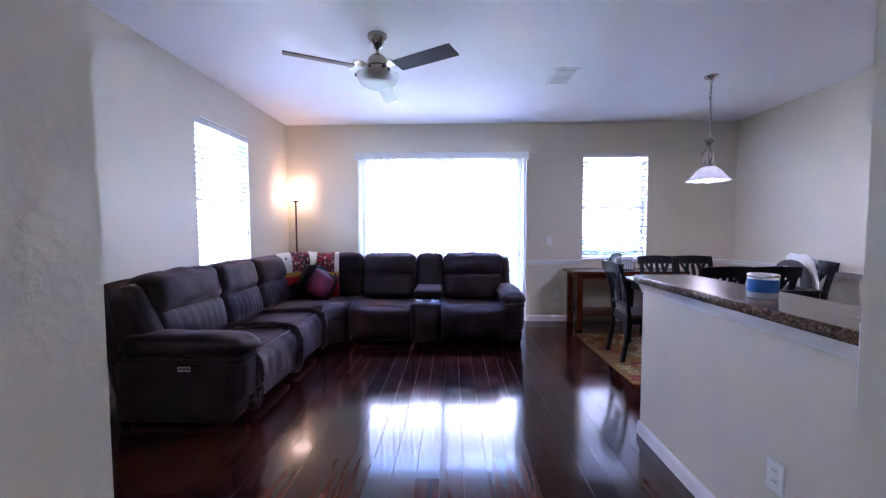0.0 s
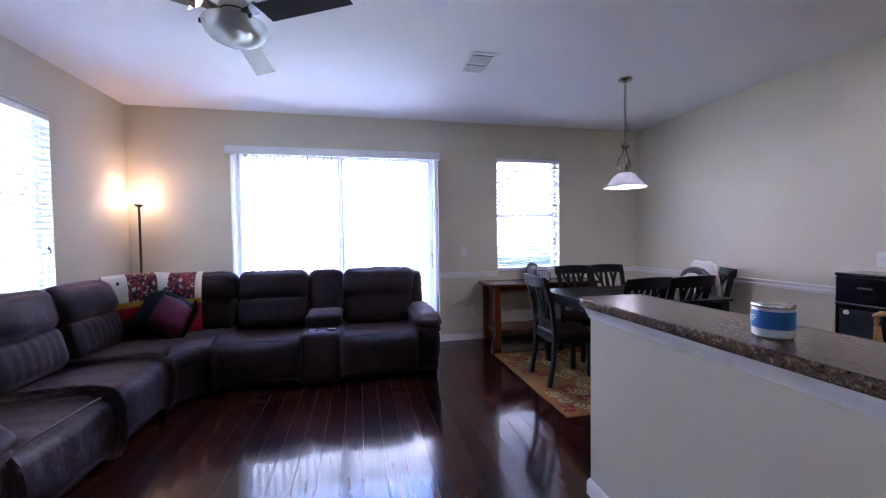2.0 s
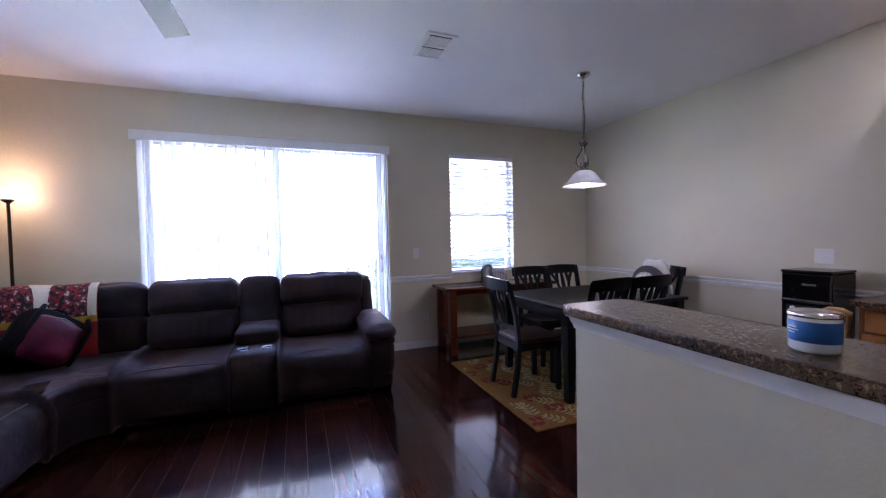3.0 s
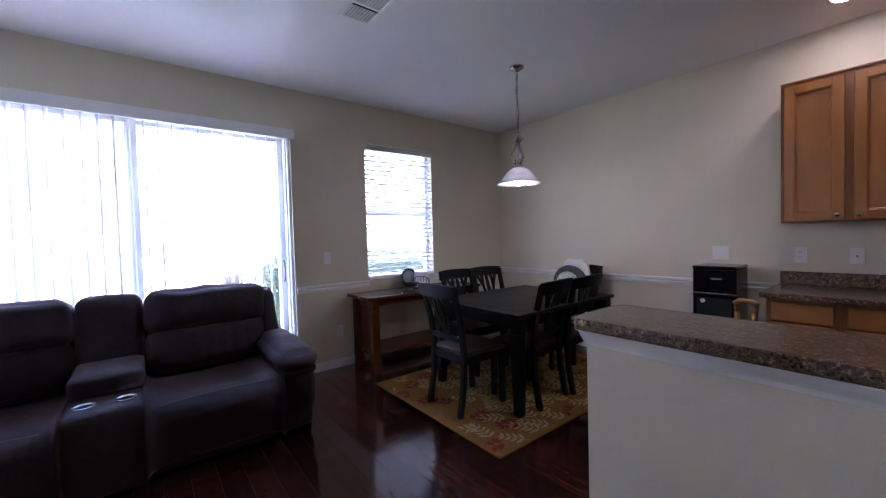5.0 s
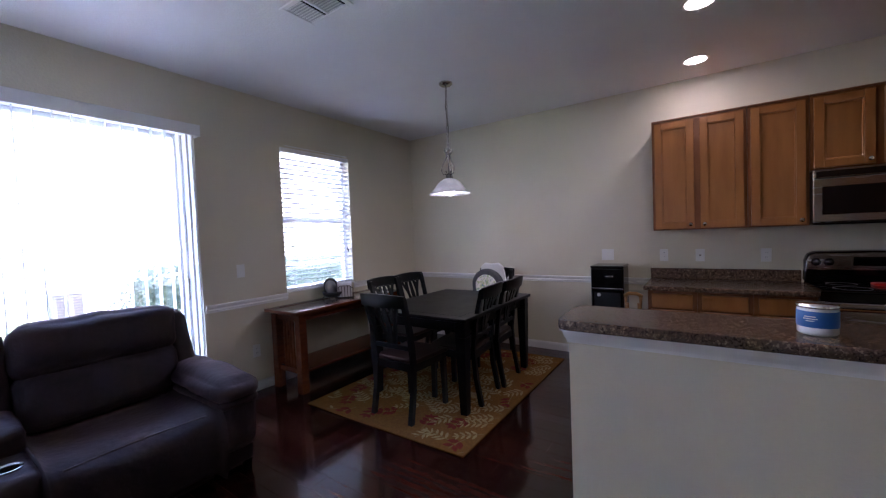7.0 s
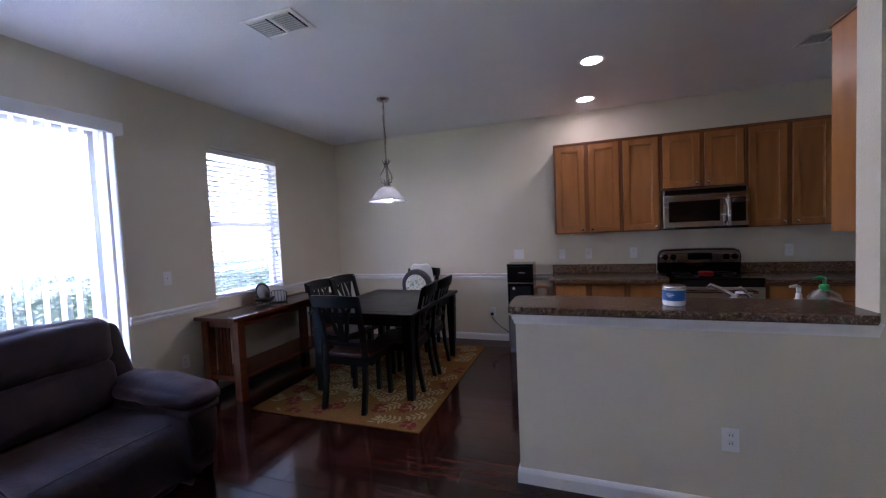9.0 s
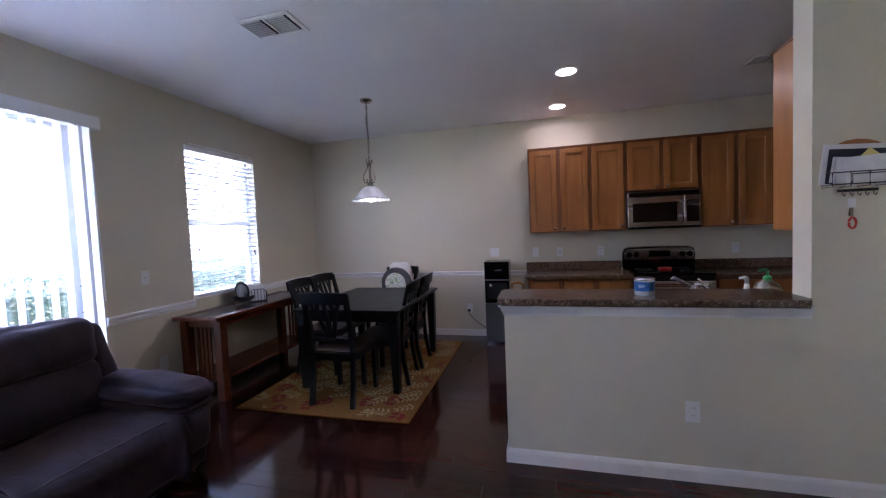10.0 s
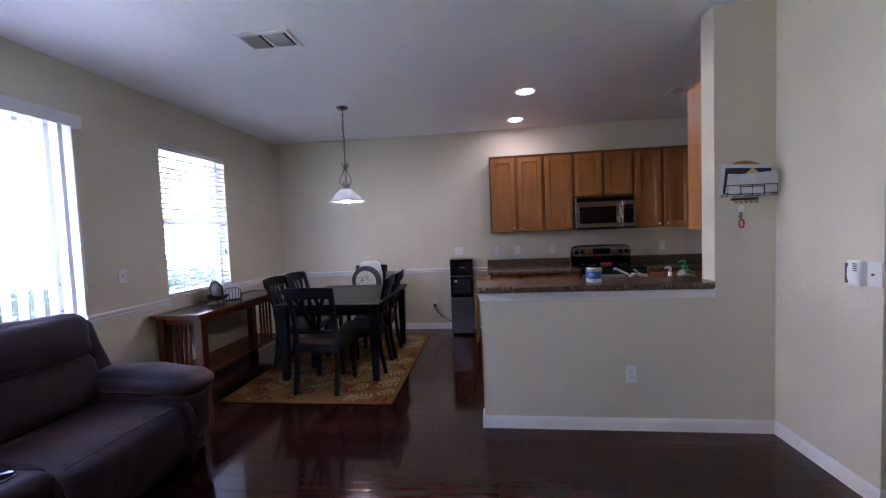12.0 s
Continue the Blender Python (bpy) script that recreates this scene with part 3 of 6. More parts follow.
def house(loc, rz, w, d, h, label):
    b = thing("house", loc, rz, label, "house")
    part("wall", box(-w / 2, w / 2, 0, d, 0, h, None, 0.02), M_STUCCO, b)
    bm = bmesh.new()
    o = 0.4
    c = [bm.verts.new(v) for v in ((-w / 2 - o, -o, h), (w / 2 + o, -o, h), (w / 2 + o, d + o, h), (-w / 2 - o, d + o, h), (-w / 2 + d / 2, d / 2, h + d * 0.22), (w / 2 - d / 2, d / 2, h + d * 0.22))]
    for f in ((0, 1, 5, 4), (1, 2, 5), (2, 3, 4, 5), (3, 0, 4), (3, 2, 1, 0)):
        bm.faces.new([c[k] for k in f])
    part("roof", bm, M_ROOF, b)
    part("fascia", box(-w / 2 - o, w / 2 + o, -o - 0.02, -o, h - 0.15, h + 0.02), M_TRIM, b)
    for k in range(int(w // 3.2)):
        x = -w / 2 + 1.7 + k * 3.2
        for z in ((0.9, 2.1),) + (((3.7, 4.9),) if h > 4 else ()):
            wdw = part("window", box(x - 0.5, x + 0.5, -0.04, 0.0, z[0], z[1], None, 0.01), M_PALEGL, b, "house window, panes paled for outdoor glare")
            for q in ((x - 0.56, x - 0.5, *z), (x + 0.5, x + 0.56, *z), (x - 0.56, x + 0.56, z[0] - 0.06, z[0]), (x - 0.56, x + 0.56, z[1], z[1] + 0.06), (x - 0.5, x + 0.5, (z[0] + z[1]) / 2 - 0.02, (z[0] + z[1]) / 2 + 0.02)):
                part("frame", box(q[0], q[1], -0.07, -0.045, q[2], q[3]), M_TRIM, wdw)


house((3.0, 14.0, -0.16), 0, 22, 9, 7.2, "pale two-storey stucco house across the lawn")

def condenser():
    """An outdoor air-conditioning unit with a louvred case."""
    c = thing("air_conditioner", (1.76, 13.45, -0.16), 0, "grey louvred outdoor air-conditioning unit by the house wall", "air conditioner")
    part("case", box(-0.26, 0.26, -0.26, 0.26, 0.05, 0.66, None, 0.02, 2), M_GREY, c)
    part("base", box(-0.30, 0.30, -0.30, 0.30, 0.0, 0.05, None, 0.008), M_PATIO, c, "concrete pad")
    for k in range(9):
        part("louvre", box(-0.235, 0.235, -0.275, -0.262, 0.10 + k * 0.058, 0.132 + k * 0.058, None, 0.003), M_STEELD, c)
    part("fan_grille", lathe([(0.0, 0.66), (0.20, 0.66), (0.21, 0.675), (0.0, 0.70)], 24), M_WIRE, c, "", True)


condenser()
house((-9.5, 4.0, -0.16), 90, 14, 8, 2.9, "pale one-storey stucco house beside the lawn")


# ---- breakfast bar ----
def breakfast_bar():
    bar = thing("breakfast_bar", (1.30, 1.68, 0.961), 0, "speckled brown laminate breakfast bar top on a half wall", "bar top")
    o = Vector((1.30, 1.68, 0.961))
    r = 0.05
    out = [(1.165, 0.945), (1.222, 0.907), (1.53, 0.907), *arc(1.53 - r, 2.452 - r, r, 0, 90, 5), *arc(1.165 + r, 2.452 - r, r, 90, 180, 5)]
    out = [(x - o.x, y - o.y) for x, y in out]
    part("bar_top", prism([(x * 0.992, y * 0.998) for x, y in out], 0.0, 0.0408, 0.003, 1), M_LAM, bar)
    edge = [(-0.004, 0.0), (0.003, 0.001), (0.005, 0.006), (0.005, 0.034), (0.003, 0.040), (-0.004, 0.0412)]
    part("edge_band", sweep(edge, [out[2], *out[3:], out[0], out[1]]), M_LAM, bar, "speckled laminate edge band", True)
    sec = [(0.0, 0.898), (0.005, 0.898), (0.008, 0.912), (0.016, 0.930), (0.020, 0.946), (0.030, 0.950), (0.030, 0.9608), (0.0, 0.9608)]
    t = part("bar_moulding", sweep(sec, [(1.335, BY + 0.001), (PX0, BY + 0.001), (PX0, 0.905)]), M_TRIM)
    tagged(t, "white crown moulding under the bar top", "trim", kind="structure")


breakfast_bar()


# ---- sectional sofa ----
def sofa():
    s = thing("sectional_sofa", (-1.7, 4.6, 0), 0, "dark brown suede reclining sectional sofa with a cup-holder console", "sofa")
    base = Matrix.Translation((1.7, -4.6, 0))

    def pf(name, local, size, seedv, r=0.06, bulge=(0.01, 0.02, 0.02), n=10, ribs=0, label="", wr=0.006):
        return part(name, puff(*size, r, bulge, n, base @ local, wr, seedv, ribs), M_SOFA, s, label, True)

    def frame_of(x, y, rz):
        """Local frame of a seat: x along its width, front at y = 0 looking to -y."""
        return pose(x, y, 0, 0, 0, rz)

    def chaise(w, k):
        """Seat and footrest in one padded skin that rolls over the front edge."""
        prof = [(0.74, 0.30), (0.74, 0.425), (0.62, 0.432), (0.48, 0.440), (0.34, 0.447), (0.22, 0.450), (0.13, 0.447), (0.075, 0.436), (0.035, 0.414), (0.012, 0.380),
                (0.002, 0.335), (0.0, 0.285), (0.003, 0.235), (0.005, 0.175), (0.010, 0.125), (0.026, 0.088), (0.10, 0.076), (0.16, 0.20)]
        nrm = []
        for i in range(len(prof)):
            a, b_ = prof[max(0, i - 1)], prof[min(len(prof) - 1, i + 1)]
            d = Vector((b_[0] - a[0], b_[1] - a[1], 0)).normalized()
            nrm.append((d.y, -d.x))
        bm = bmesh.new()
        n, r = 26, 0.055
        rows = []
        for i in range(n + 1):
            u = -1 + 2 * i / n
            x = (math.sin(u * math.pi / 2) * 0.35 + u * 0.65) * w / 2
            q = max(0.0, (abs(x) - (w / 2 - r)) / r)
            e = r * 0.8 * (1 - math.sqrt(max(0.0, 1 - q * q)))
            row = []
            for (y, z), (ny, nz) in zip(prof, nrm):
                puffy = 0.032 * (1 - u * u) * (1 if z > 0.40 else 0.5)
                wv = 0.010 * noise.noise(Vector((x * 5 + k, y * 5, z * 6))) + 0.005 * noise.noise(Vector((x * 14, y * 12 + k, z * 12)))
                h = -puffy + e - wv
                row.append(bm.verts.new((x, y + ny * h, z + nz * h)))
            rows.append(row)
        m = len(prof)
        for a, b_ in zip(rows, rows[1:]):
            for q in range(m):
                bm.faces.new((a[q], a[(q + 1) % m], b_[(q + 1) % m], b_[q]))
        bm.faces.new(rows[0]), bm.faces.new(rows[-1][::-1])
        bmesh.ops.recalc_face_normals(bm, faces=bm.faces)
        return bm

    def seat(fr, w, k, back=True):
        pf("seat_base", fr @ pose(0, 0.50, 0.185), (w - 0.006, 0.84, 0.27), k, 0.03, (0, 0.005, 0))
        pf("kick_panel", fr @ pose(0, 0.15, 0.080), (w - 0.012, 0.16, 0.075), k + 5, 0.02, (0.0, 0.004, 0), 6)
        bm = chaise(w + 0.034, k)
        bmesh.ops.transform(bm, matrix=base @ fr, verts=bm.verts[:])
        part("seat_cushion", bm, M_SOFA, s, "", True)
        if back:
            backrest(fr, w, k)

    def backrest(fr, w, k, y=0.80, wing=0.0):
        tall = 0.085 if wing else 0.0
        pf("back_shell", fr @ pose(wing / 2, y + 0.085, 0.47 + tall / 2, -13), (w - 0.012 + abs(wing), 0.14, 0.76 + tall), k + 7, 0.05)
        if wing:
            side = 1 if wing > 0 else -1
            pf("side_wing", fr @ pose(side * (w / 2 + 0.02), y - 0.01, 0.665, -23), (0.15, 0.25, 0.50), k + 6, 0.06, (0.006, 0.01, 0.0))
        pf("lumbar_cushion", fr @ pose(0, y - 0.08, 0.575, -13), (w + 0.012, 0.22, 0.32), k + 3, 0.085, (0.0, 0.03, 0.0), 36, 9)
        pf("head_cushion", fr @ pose(0, y - 0.02, 0.83, -15), (w + 0.014, 0.25, 0.30), k + 4, 0.082, (0.0, 0.045, 0.012), 16, wr=0.014)

    def arm(fr, k):
        pf("arm_base", fr @ pose(0, 0.46, 0.24), (0.21, 0.78, 0.41), k, 0.035, (0.006, 0.006, 0))
        pf("arm_roll", fr @ pose(0, 0.065, 0.31, 4), (0.20, 0.11, 0.30), k + 9, 0.05, (0.008, 0.015, 0.0))
        pf("arm_pad", fr @ pose(0, 0.40, 0.527, 1), (0.245, 0.82, 0.125), k + 1, 0.063, (0.02, 0.04, 0.035), 16, wr=0.018)
        pf("arm_welt", fr @ pose(0, 0.40, 0.462, 1), (0.232, 0.79, 0.07), k + 2, 0.033, (0.01, 0.02, 0.0))

    yf = 4.17
    # run along the window wall
    seat(frame_of(0.27, yf, 0), 0.67, 1, False)
    backrest(frame_of(0.305, yf, 0), 0.74, 1, wing=0.13)
    arm(frame_of(0.725, yf, 0), 11)
    seat(frame_of(-0.75, yf, 0), 0.66, 21)
    # console between the two seats
    cf = frame_of(-0.24, yf, 0)
    con = pf("console", cf @ pose(0, 0.34, 0.255, 0), (0.345, 0.66, 0.44), 31, 0.035, (0, 0.015, 0.0))
    pf("console_lid", cf @ pose(0, 0.47, 0.535, 2), (0.33, 0.36, 0.12), 32, 0.035, (0, 0.01, 0.012))
    for dx in (-0.085, 0.085):
        cup = part("cup_holder", lathe([(0.033, 0.465), (0.035, 0.4775), (0.044, 0.4825), (0.047, 0.4815), (0.046, 0.472)], 24), M_STEEL, con, "steel cup holder ring")
        cup.location = (base @ cf @ Vector((dx, 0.165, 0)))
        part("cup_well", lathe([(0.0, 0.478), (0.038, 0.4778)], 20), M_GLOSSBLK, cup)
    pf("back_shell", cf @ pose(0, 0.89, 0.55, -9), (0.34, 0.11, 0.80), 33, 0.04)
    pf("console_back", cf @ pose(0, 0.77, 0.72, -12), (0.335, 0.20, 0.52), 34, 0.06, (0, 0.015, 0.01))
    # run along the side wall
    xf = -1.29
    seat(frame_of(xf, 2.955, 90), 0.665, 41, False)
    backrest(frame_of(xf, 2.925, 90), 0.73, 41, wing=-0.13)
    seat(frame_of(xf, 3.60, 90), 0.62, 51)
    ar = frame_of(xf, 2.515, 90)
    arm(ar, 61)
    # control plate on the arm's outer side
    pl = part("control_plate", box(-0.045, 0.045, -0.004, 0.004, -0.018, 0.018, base @ pose(-1.66, 2.402, 0.40), 0.003), M_STEEL, s, "small steel recliner control plate")
    for dx in (-0.025, 0.0, 0.025):
        part("button", box(-0.008, 0.008, -0.003, 0.003, -0.006, 0.006, base @ pose(-1.66 + dx, 2.397, 0.403), 0.002), M_GLOSSBLK, pl)
    # corner wedge with a curved front
    x0, y0, x1, y1 = -1.29, 3.915, -1.085, 4.17
    curve = [(x1 - (x1 - x0) * math.cos(radians(9 * k)), y0 + (y1 - y0) * math.sin(radians(9 * k))) for k in range(11)]
    rest = [(x1, 4.5), (x1, 4.95), (-1.45, 4.95), (-1.80, 4.93), (-2.07, 4.65), (-2.09, 4.3), (-2.09, y0), (-1.7, y0)]
    outline = [(x + 1.7, y - 4.6) for x, y in [*curve, *rest]]
    part("wedge_base", pillow(outline, 0.05, 0.34, 0.03), M_SOFA, s, "", True)
    grow = [(x + 1.7 + 0.016, y - 4.6 - 0.016) for x, y in curve]
    part("wedge_cushion", pillow([*grow, *outline[11:]], 0.29, 0.452, 0.06, 0.012), M_SOFA, s, "", True)
    part("piping", tube([(x - 0.03, y + 0.03, 0.444) for x, y in grow], 0.0045, 6), M_PIPE, s)
    wl = frame_of(xf, 4.24, 90)
    backrest(wl, 0.62, 71)
    wr = frame_of(-1.40, yf, 0)
    backrest(wr, 0.60, 81)
    dg = pose(-1.90, 4.80, 0, 0, 0, 45)
    backrest(dg @ pose(0, -0.80, 0), 0.52, 91)
    # low plinth feet
    for x, y in ((-2.1, 2.45), (-1.34, 2.45), (-1.34, 3.9), (-1.06, 4.25), (0.78, 4.25), (0.78, 5.0), (-2.1, 4.5), (-1.0, 5.0)):
        part("foot", lathe([(0.0, 0.0), (0.022, 0.0), (0.028, 0.06), (0.0, 0.06)], 14, (x + 1.7, y - 4.6)), M_GLOSSBLK, s)
    # seam piping along the seat fronts
    for fr, w in ((frame_of(0.27, yf, 0), 0.67), (frame_of(-0.75, yf, 0), 0.66), (frame_of(xf, 2.955, 90), 0.665), (frame_of(xf, 3.60, 90), 0.62)):
        pts = [base @ fr @ Vector((-w / 2 + 0.05 + (w - 0.1) * q / 10, 0.050 - 0.012 * math.sin(math.pi * q / 10), 0.428 + 0.014 * math.sin(math.pi * q / 10))) for q in range(11)]
        part("piping", tube(pts, 0.0045, 6), M_PIPE, s)


sofa()


# ---- quilt and bag on the sofa corner ----
M_QUILT = bpy.data.materials.new("patchwork")


def patchwork(m):
    """Cream and floral strips over a gold band and a red field."""
    m.use_nodes = True
    nt = m.node_tree
    b = nt.nodes["Principled BSDF"]
    b.inputs["Roughness"].default_value = 0.85
    uv = nt.nodes.new("ShaderNodeTexCoord")
    sep = nt.nodes.new("ShaderNodeSeparateXYZ")
    nt.links.new(uv.outputs["UV"], sep.inputs["Vector"])

    def ramp(fac, stops, mode="CONSTANT"):
        r = nt.nodes.new("ShaderNodeValToRGB")
        r.color_ramp.interpolation = mode
        el = r.color_ramp.elements
        el[0].position, el[0].color = stops[0][0], (*stops[0][1], 1)
        el[1].position, el[1].color = stops[1][0], (*stops[1][1], 1)
        for p_, c_ in stops[2:]:
            el.new(p_).color = (*c_, 1)
        nt.links.new(fac, r.inputs["Fac"])
        return r.outputs["Color"]

    def mix(fac, a, c):
        x = nt.nodes.new("ShaderNodeMix")
        x.data_type = "RGBA"
        nt.links.new(fac, x.inputs["Factor"])
        nt.links.new(a, x.inputs["A"])
        nt.links.new(c, x.inputs["B"])
        return x.outputs["Result"]

    n = nt.nodes.new("ShaderNodeTexNoise")
    n.inputs["Scale"].default_value, n.inputs["Detail"].default_value = 26.0, 4.0
    nt.links.new(uv.outputs["UV"], n.inputs["Vector"])
    floral = ramp(n.outputs["Fac"], [(0.0, (0.015, 0.014, 0.02)), (0.48, (0.33, 0.02, 0.025)), (0.55, (0.03, 0.025, 0.03)), (0.61, (0.50, 0.44, 0.36))])
    W_, B_, R_ = (0.68, 0.64, 0.54), (0, 0, 0), (0.40, 0.015, 0.02)
    cream = ramp(n.outputs["Fac"], [(0.0, (0.60, 0.55, 0.45)), (1.0, (0.74, 0.70, 0.60))], "LINEAR")
    strip = ramp(sep.outputs["X"], [(0.0, (1, 1, 1)), (0.20, B_), (0.47, (1, 1, 1)), (0.66, B_), (0.93, (1, 1, 1))])
    upper = mix(strip, floral, cream)
    red = ramp(n.outputs["Fac"], [(0.0, (0.30, 0.010, 0.014)), (1.0, (0.46, 0.025, 0.03))], "LINEAR")
    band = ramp(sep.outputs["Y"], [(0.0, B_), (0.30, (1, 1, 1)), (0.36, B_)])
    gold = ramp(n.outputs["Fac"], [(0.0, (0.42, 0.22, 0.02)), (1.0, (0.60, 0.36, 0.05))], "LINEAR")
    top = ramp(sep.outputs["Y"], [(0.0, B_), (0.36, (1, 1, 1))])
    col = mix(top, red, upper)
    col = mix(band, col, gold)
    nt.links.new(col, b.inputs["Base Color"])
    bu = nt.nodes.new("ShaderNodeBump")
    bu.inputs["Strength"].default_value = 0.35
    nt.links.new(n.outputs["Fac"], bu.inputs["Height"])
    nt.links.new(bu.outputs["Normal"], b.inputs["Normal"])


patchwork(M_QUILT)


def quilt():
    """A folded quilt laid over the corner backrest; its profile runs up the front, over the top and down behind."""
    prof = [(-0.19, 0.47), (-0.185, 0.55), (-0.195, 0.64), (-0.175, 0.72), (-0.18, 0.80), (-0.16, 0.90), (-0.11, 0.985), (-0.02, 1.008), (0.07, 0.985), (0.12, 0.92), (0.15, 0.80)]
    nu, nv = 26, len(prof)
    bm = bmesh.new()
    uvl = bm.loops.layers.uv.new("UVMap")
    top, low = [], []
    for j, (d, z) in enumerate(prof):
        rt, rl = [], []
        for i in range(nu + 1):
            u = -0.31 + 0.80 * i / nu
            w = 0.013 * noise.noise(Vector((u * 9, z * 5, d * 3))) + 0.006 * math.sin(u * 26)
            sag = 0.02 * noise.noise(Vector((u * 3, 1.7, 0)))
            turn = max(0.0, u - 0.10)
            ca, sa = (math.cos(radians(27)), -math.sin(radians(27))) if turn else (1.0, 0.0)
            for lst, dd, zz in ((rt, d - abs(w), z + sag), (rl, d + 0.014, z + sag - 0.012)):
                lst.append(bm.verts.new((min(u, 0.10) + turn * ca - dd * sa, turn * sa + dd * ca, zz)))
        top.append(rt), low.append(rl)
    for g_, flip in ((top, 0), (low, 1)):
        for j in range(nv - 1):
            for i in range(nu):
                q = [g_[j][i], g_[j][i + 1], g_[j + 1][i + 1], g_[j + 1][i]]
                f = bm.faces.new(q[::-1] if flip else q)
                ids = [(i, j), (i + 1, j), (i + 1, j + 1), (i, j + 1)]
                for lp, (a, b_) in zip(f.loops, ids[::-1] if flip else ids):
                    lp[uvl].uv = (a / nu, b_ / (nv - 1))
    for j in range(nv - 1):
        bm.faces.new((top[j][0], top[j + 1][0], low[j + 1][0], low[j][0]))
        bm.faces.new((top[j][nu], low[j][nu], low[j + 1][nu], top[j + 1][nu]))
    for i in range(nu):
        bm.faces.new((top[0][i], low[0][i], low[0][i + 1], top[0][i + 1]))
        bm.faces.new((top[-1][i], top[-1][i + 1], low[-1][i + 1], low[-1][i]))
    bmesh.ops.recalc_face_normals(bm, faces=bm.faces)
    q = part("quilt", bm, M_QUILT, None, "", True)
    q.matrix_world = pose(-1.865, 4.80, 0, 0, 0, 37)
    tagged(q, "red, cream, black and gold patchwork quilt draped over the sofa corner", "quilt")


def backpack():
    b = thing("backpack", (-1.645, 4.51, 0.465), 36, "magenta and black nylon backpack slumped on the sofa corner", "backpack")
    tilt = pose(0.06, -0.01, 0.185, -20, 34, 0) @ Matrix.Scale(0.95, 4)
    part("main_pocket", puff(0.38, 0.20, 0.40, 0.08, (0.01, 0.03, 0.0), 10, tilt, 0.02, 5), M_BAGBLK, b, "black nylon body", True)
    part("front_pocket", puff(0.31, 0.12, 0.32, 0.058, (0.0, 0.035, 0.0), 12, tilt @ pose(0.015, -0.095, -0.02), 0.022, 8), M_BAG, b, "crumpled magenta front pocket", True)
    for dx in (-0.13, 0.15):
        pts = [tilt @ Vector((dx, -0.10, 0.2)), tilt @ Vector((dx * 1.15, -0.165, 0.1)), tilt @ Vector((dx * 1.2, -0.16, -0.06)), tilt @ Vector((dx * 1.25, -0.11, -0.17))]
        part("strap", tube(pts, [0.014, 0.017, 0.016, 0.012], 8), M_BAGBLK, b, "", True)
    part("top_handle", tube([tilt @ Vector((-0.05, 0, 0.195)), tilt @ Vector((-0.03, 0, 0.235)), tilt @ Vector((0.03, 0, 0.235)), tilt @ Vector((0.05, 0, 0.195))], 0.008), M_BAGBLK, b)
    part("zip", tube([tilt @ Vector((-0.13, -0.135, 0.11)), tilt @ Vector((0.0, -0.165, 0.13)), tilt @ Vector((0.14, -0.135, 0.11))], 0.004, 6), M_NICKEL, b)


quilt()
backpack()


# ---- torchiere ----
def torchiere():
    t = thing("floor_lamp", (-2.08, 5.20, 0), 0, "slim dark bronze torchiere floor lamp, lit", "floor lamp")
    part("base", lathe([(0.0, 0.0), (0.125, 0.0), (0.125, 0.012), (0.09, 0.024), (0.02, 0.036), (0.0, 0.036)], 32), M_BRONZE, t, "", True)
    part("pole", lathe([(0.0, 0.03), (0.011, 0.03), (0.011, 1.66), (0.016, 1.67), (0.011, 1.68), (0.0, 1.68)], 14), M_BRONZE, t, "", True)
    part("cup", lathe([(0.011, 1.655), (0.035, 1.672), (0.042, 1.69), (0.0, 1.69)], 20), M_BRONZE, t, "", True)
    part("shade", lathe([(0.03, 1.69), (0.075, 1.705), (0.115, 1.735), (0.132, 1.775), (0.127, 1.775), (0.11, 1.74), (0.07, 1.712), (0.03, 1.697)], 32), M_GLOWW, t, "glowing frosted glass bowl", True)


torchiere()


